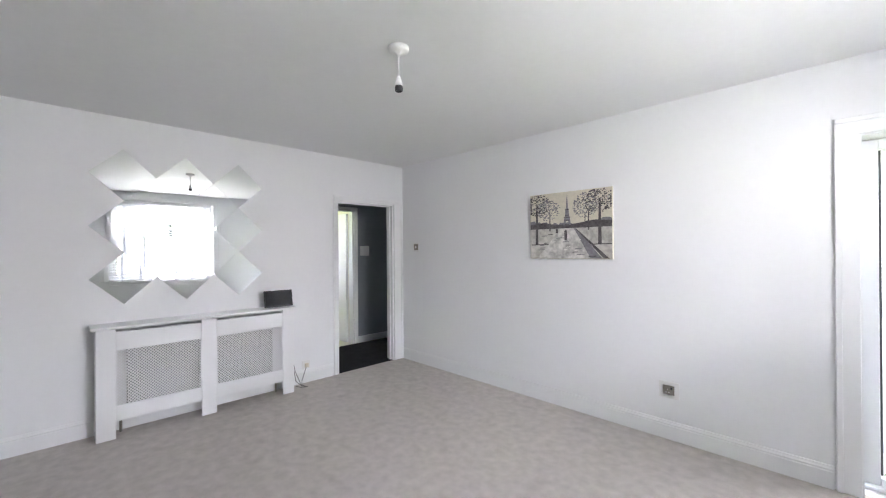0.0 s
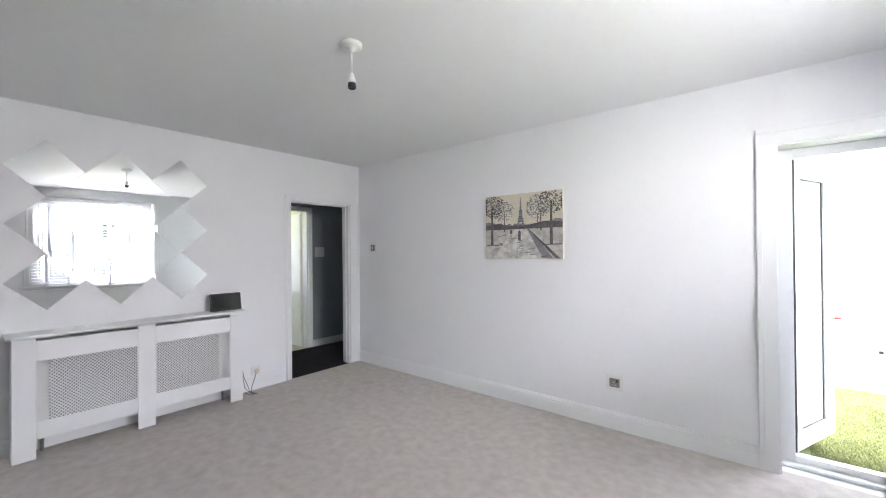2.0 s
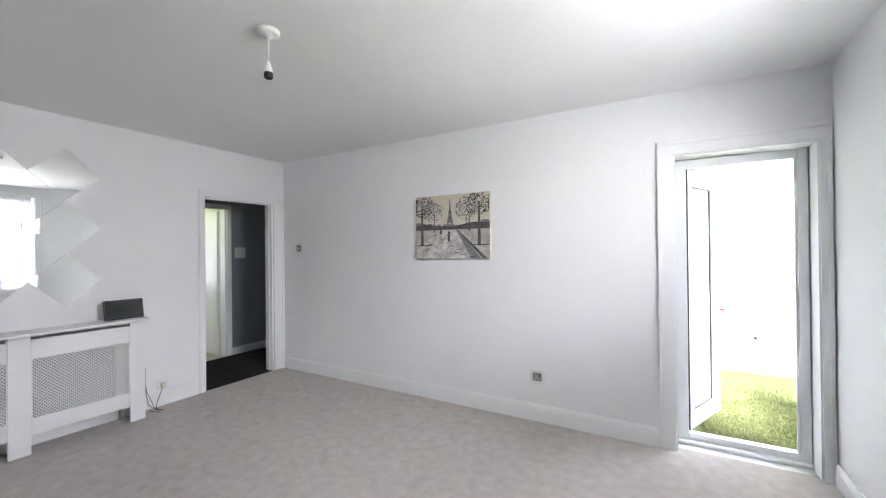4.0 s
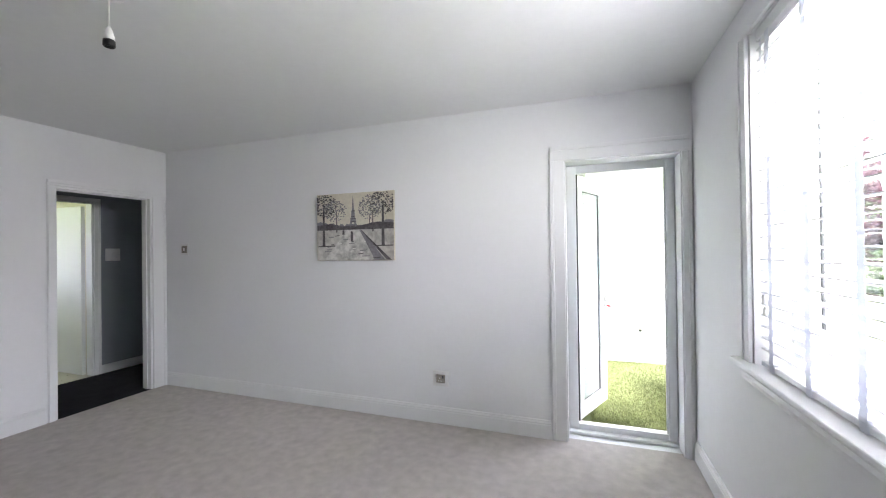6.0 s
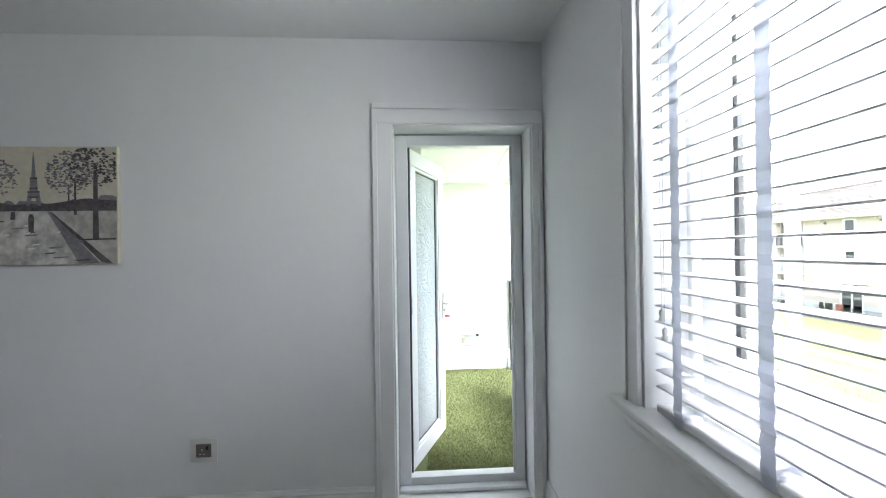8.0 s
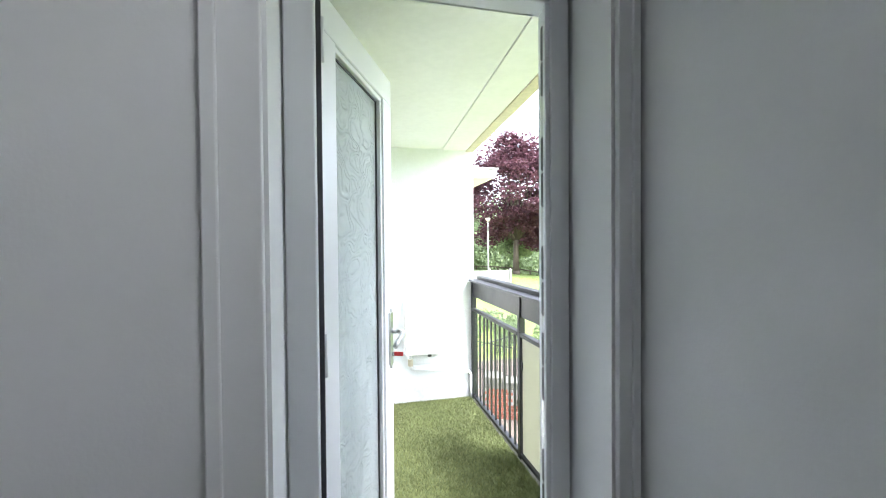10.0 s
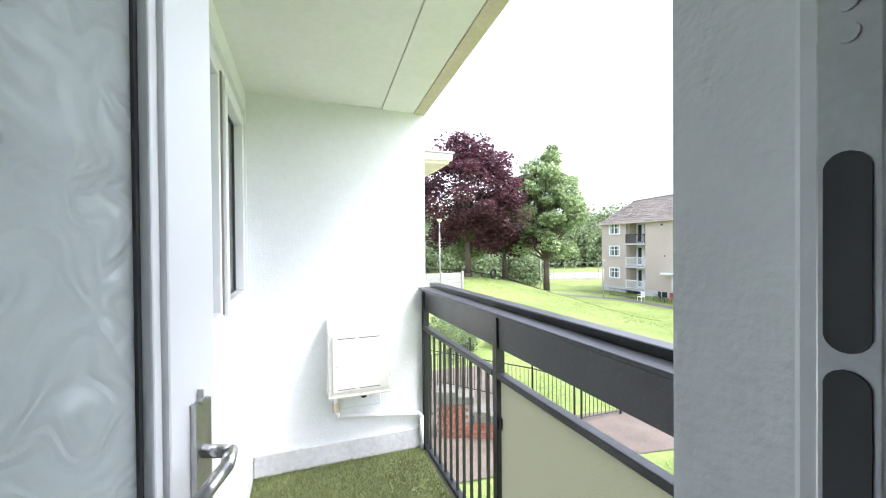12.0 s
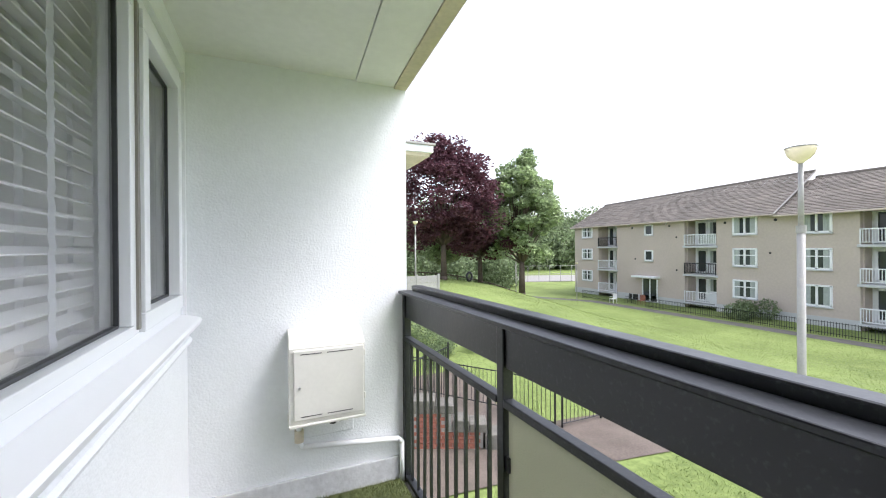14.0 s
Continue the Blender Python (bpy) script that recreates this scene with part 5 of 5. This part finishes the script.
def woodland(name, n, band, h0, h1, seed, label):
    """Far woods: many leaf clumps in a belt."""
    rng = np.random.default_rng(seed)
    Vs = []
    for i in range(n):
        x, y = band(rng)
        h = rng.uniform(h0, h1)
        z0 = float(ground_z(x, y))
        m_ = 900
        v = rng.normal(size=(m_, 3))
        v /= np.linalg.norm(v, axis=1)[:, None]
        lump = 1 + 0.25 * np.sin(v[:, :1] * 7 + i) * np.cos(v[:, 2:] * 6 + i)
        P = np.array([x, y, z0 + h * 0.5]) + v * lump * np.array([h * 0.48, h * 0.48, h * 0.52]) * rng.uniform(0.75, 1, (m_, 1))
        a, b_ = rng.normal(size=(m_, 3)), rng.normal(size=(m_, 3))
        s_ = min(0.36, h * 0.04)
        a = a / np.linalg.norm(a, axis=1)[:, None] * s_
        b_ = b_ / np.linalg.norm(b_, axis=1)[:, None] * s_
        Vs.append(np.stack([P - a, P + b_, P + a, P - b_], 1).reshape(-1, 3))
    V = np.concatenate(Vs)
    me = bpy.data.meshes.new(name)
    me.from_pydata(V.tolist(), [], np.arange(len(V)).reshape(-1, 4).tolist())
    me.materials.append(DARKLEAF)
    return tagged(new(name, me), label, "trees", kind="stuff")


woodland("far_woods", 150, lambda r: (r.uniform(5, 110), r.uniform(78, 105)), 9, 17, 8, "belt of dark green woodland in the distance")
woodland("far_hedge", 90, lambda r: (r.uniform(0, 32), r.uniform(45, 56)), 2.5, 5.5, 9, "green shrubs beyond the lawn")
woodland("lawn_shrubs", 30, lambda r: (r.uniform(2.0, 9.0), r.uniform(12.0, 16.0)), 0.4, 0.9, 10, "low green shrubs by the yard")
woodland("building_shrubs", 6, lambda r: (r.uniform(32.4, 34.0), r.uniform(17.0, 19.6)), 0.8, 2.1, 12, "green shrubs against the building wall")

# tennis court fence
cf = empty("court_fence", (30, 52, -3), "tall pale mesh fence round a sports court", "fence")
cb = bmesh.new()
for i in range(26):
    x = 20 + i * 1.8
    y = 58 - (x - 20) * 0.28
    z = float(ground_z(x, y))
    rod((x, y, z), (x, y, z + 2.6), 0.045, 6, bm=cb)
    if i:
        for hh in (0.1, 1.3, 2.6):
            rod((x - 1.8, y + 0.504, z + hh), (x, y, z + hh), 0.025, 5, bm=cb)
tagged(part("posts", cb, LAMPPOST, cf), kind="stuff")
path_strip("pavement_court_surface", [(20, 66), (45, 58), (70, 50)], 14, CONCRETE, "pale sports court surface", 0.05)

# low rail fence and tyre under the trees
lf = empty("low_rail_fence", (14, 33, -2), "low brown timber rail fence", "fence")
lb = bmesh.new()
for i in range(14):
    x, y = 9.0 + i * 0.95, 35.5 - i * 0.33
    z = float(ground_z(x, y))
    box(x - 0.05, y - 0.05, z - 0.1, x + 0.05, y + 0.05, z + 0.45, bm=lb)
    if i:
        rod((x - 0.95, y + 0.33, zp + 0.4), (x, y, z + 0.4), 0.05, 6, bm=lb)
    zp = z
part("rails", lb, BARK, lf)
ty = bmesh.new()
ring = [(0.34 + 0.1 * math.cos(t_), 0.1 * math.sin(t_)) for t_ in [i * math.pi / 4 for i in range(8)]]
prev = first = None
for i in range(24):
    a = 2 * math.pi * i / 24
    row = [ty.verts.new((r_ * math.cos(a), w_, r_ * math.sin(a))) for r_, w_ in ring]
    if prev:
        for j in range(8):
            ty.faces.new((prev[j], prev[(j + 1) % 8], row[(j + 1) % 8], row[j]))
    else:
        first = row
    prev = row
for j in range(8):
    ty.faces.new((prev[j], prev[(j + 1) % 8], first[(j + 1) % 8], first[j]))
ty.transform(pose(15.0, 29.6, float(ground_z(15.0, 29.6)) + 0.42, 0, 0, 25))
thing("tyre", ty, BLACKP, "old black tyre standing by the tree", "tyre", smooth=True)

# pale timber panel fence
pf = empty("panel_fence", (8.4, 23, -1.6), "weathered pale timber panel fence", "fence")
pz = float(ground_z(8.4, 23.0))
for i in range(3):
    x0 = 6.5 + i * 1.43
    part("post", box(x0 - 0.06, 22.94, pz - 0.3, x0 + 0.06, 23.06, pz + 1.24, 0.01), LAMPPOST, pf)
    if i < 2:
        for k_ in range(6):
            part("board", box(x0 + 0.07, 22.98, pz - 0.1 + k_ * 0.21, x0 + 1.36, 23.02, pz + 0.1 + k_ * 0.21, 0.005), LAMPPOST, pf)

# eaves of the next block
ev = empty("entrance_canopy", (0.9, 5.5, 2.3), "flat white canopy with a grey metal edge on the next block", "canopy")
part("soffit", box(0.30, 4.5, 2.26, 1.33, 7.5, 2.34, 0.005), EDGEBEIGE, ev)
part("edge", box(0.30, 4.46, 2.30, 1.36, 7.5, 2.375, 0.005), UPVC, ev)
part("capping", box(0.30, 4.44, 2.376, 1.38, 7.5, 2.40, 0.004), LAMPPOST, ev)
wall("wall_next_block", [(-3.4, YE + 0.3, -2.9, 0.30, 16.0, 2.4)], ROUGHCAST, "white painted wall of the next block")

# brick steps and yard railings under the balcony
gz = -2.86
bs = empty("brick_steps", pose(2.35, 7.97, gz, 0, 0, -24.4), "stepped red brick garden wall with weathered concrete copings", "garden wall")
bm_brick = mesh_of("brick", box(-0.1075, -0.05, -0.0325, 0.1075, 0.05, 0.0325, 0.004), BRICK)
for row in range(10):
    long = 1.42 if row < 5 else 0.78
    off = 0.11 if row % 2 else 0.0
    for c_ in range(int((long - off) / 0.2255)):
        shared("brick", bm_brick, bs, (0.11 + off + c_ * 0.2255, 0.06 + 0.004 * ((row * 3 + c_) % 3), 0.035 + row * 0.0755))
part("mortar_core", box(0.005, 0.035, -0.1, 1.40, 0.4, 0.375), CONCRETE, bs, local=True)
part("mortar_core", box(0.005, 0.035, 0.376, 0.76, 0.4, 0.752), CONCRETE, bs, local=True)
for x0, x1, za, zb in ((-0.02, 0.42, 0.756, 1.03), (0.43, 0.80, 0.756, 0.93), (0.78, 1.12, 0.38, 0.62), (1.13, 1.48, 0.38, 0.55), (1.44, 1.80, -0.1, 0.34)):
    part("coping", box(x0, -0.03, za, x1, 0.44, zb, 0.02), OLDSTONE, bs, "weathered concrete coping block", local=True)


def iron_railing(name, pts, h, label, step=0.11):
    root = empty(name, (*pts[0], float(ground_z(*pts[0]))), label, "railing")
    for (x0, y0), (x1, y1) in zip(pts, pts[1:]):
        za, zc = float(ground_z(x0, y0)), float(ground_z(x1, y1))
        L = math.hypot(x1 - x0, y1 - y0)
        for hh in (0.1, h - 0.03):
            part("rail", rod((x0, y0, za + hh), (x1, y1, zc + hh), 0.016, 6), BLACKIRON, root)
        for q_ in ((x0, y0, za), (x1, y1, zc)):
            part("post", rod((q_[0], q_[1], q_[2] - 0.1), (q_[0], q_[1], q_[2] + h + 0.1), 0.025, 8), BLACKIRON, root)
        n = int(L / step)
        for i in range(1, n):
            f_ = i / n
            px, py, pz_ = x0 + (x1 - x0) * f_, y0 + (y1 - y0) * f_, za + (zc - za) * f_
            part("bar", rod((px, py, pz_ + 0.1), (px, py, pz_ + h), 0.008, 5), BLACKIRON, root)


iron_railing("yard_railing", [(3.2, 11.2), (5.2, 8.7), (5.62, 7.6)], 1.0, "black iron yard railing")
iron_railing("yard_railing", [(5.74, 7.5), (6.9, 7.5), (8.6, 7.6)], 0.9, "black iron gate and railing by the path")
iron_railing("stair_railing", [(2.2, 8.75), (4.0, 9.9)], 1.5, "black iron stair railing")
# garden chairs outside the far entrance
def garden_chair(x, y, mat, label, turn=0):
    z = float(ground_z(x, y))
    z = max(z, GB)
    root = empty("garden_chair", pose(x, y, z, 0, 0, turn), label, "chair")
    part("seat", box(-0.25, -0.25, 0.42, 0.25, 0.25, 0.46, 0.01), mat, root, local=True)
    part("backrest", box(0.2, -0.25, 0.46, 0.25, 0.25, 0.95, 0.015), mat, root, local=True)
    for dx in (-0.22, 0.22):
        for dy in (-0.22, 0.22):
            part("leg", rod((dx, dy, 0), (dx, dy, 0.44), 0.02, 6), mat, root, local=True)
    for dy in (-0.24, 0.24):
        part("armrest", box(-0.22, dy - 0.02, 0.63, 0.24, dy + 0.02, 0.66), mat, root, local=True)


garden_chair(30.9, 29.2, WHITEP, "white plastic garden chair by the building")
for yy, mt in ((28.7, BLACKIRON), (28.0, BLACKIRON), (27.2, REDPATH)):
    garden_chair(32.4, yy, mt, "dark metal garden chair by the entrance", random.uniform(-30, 30))
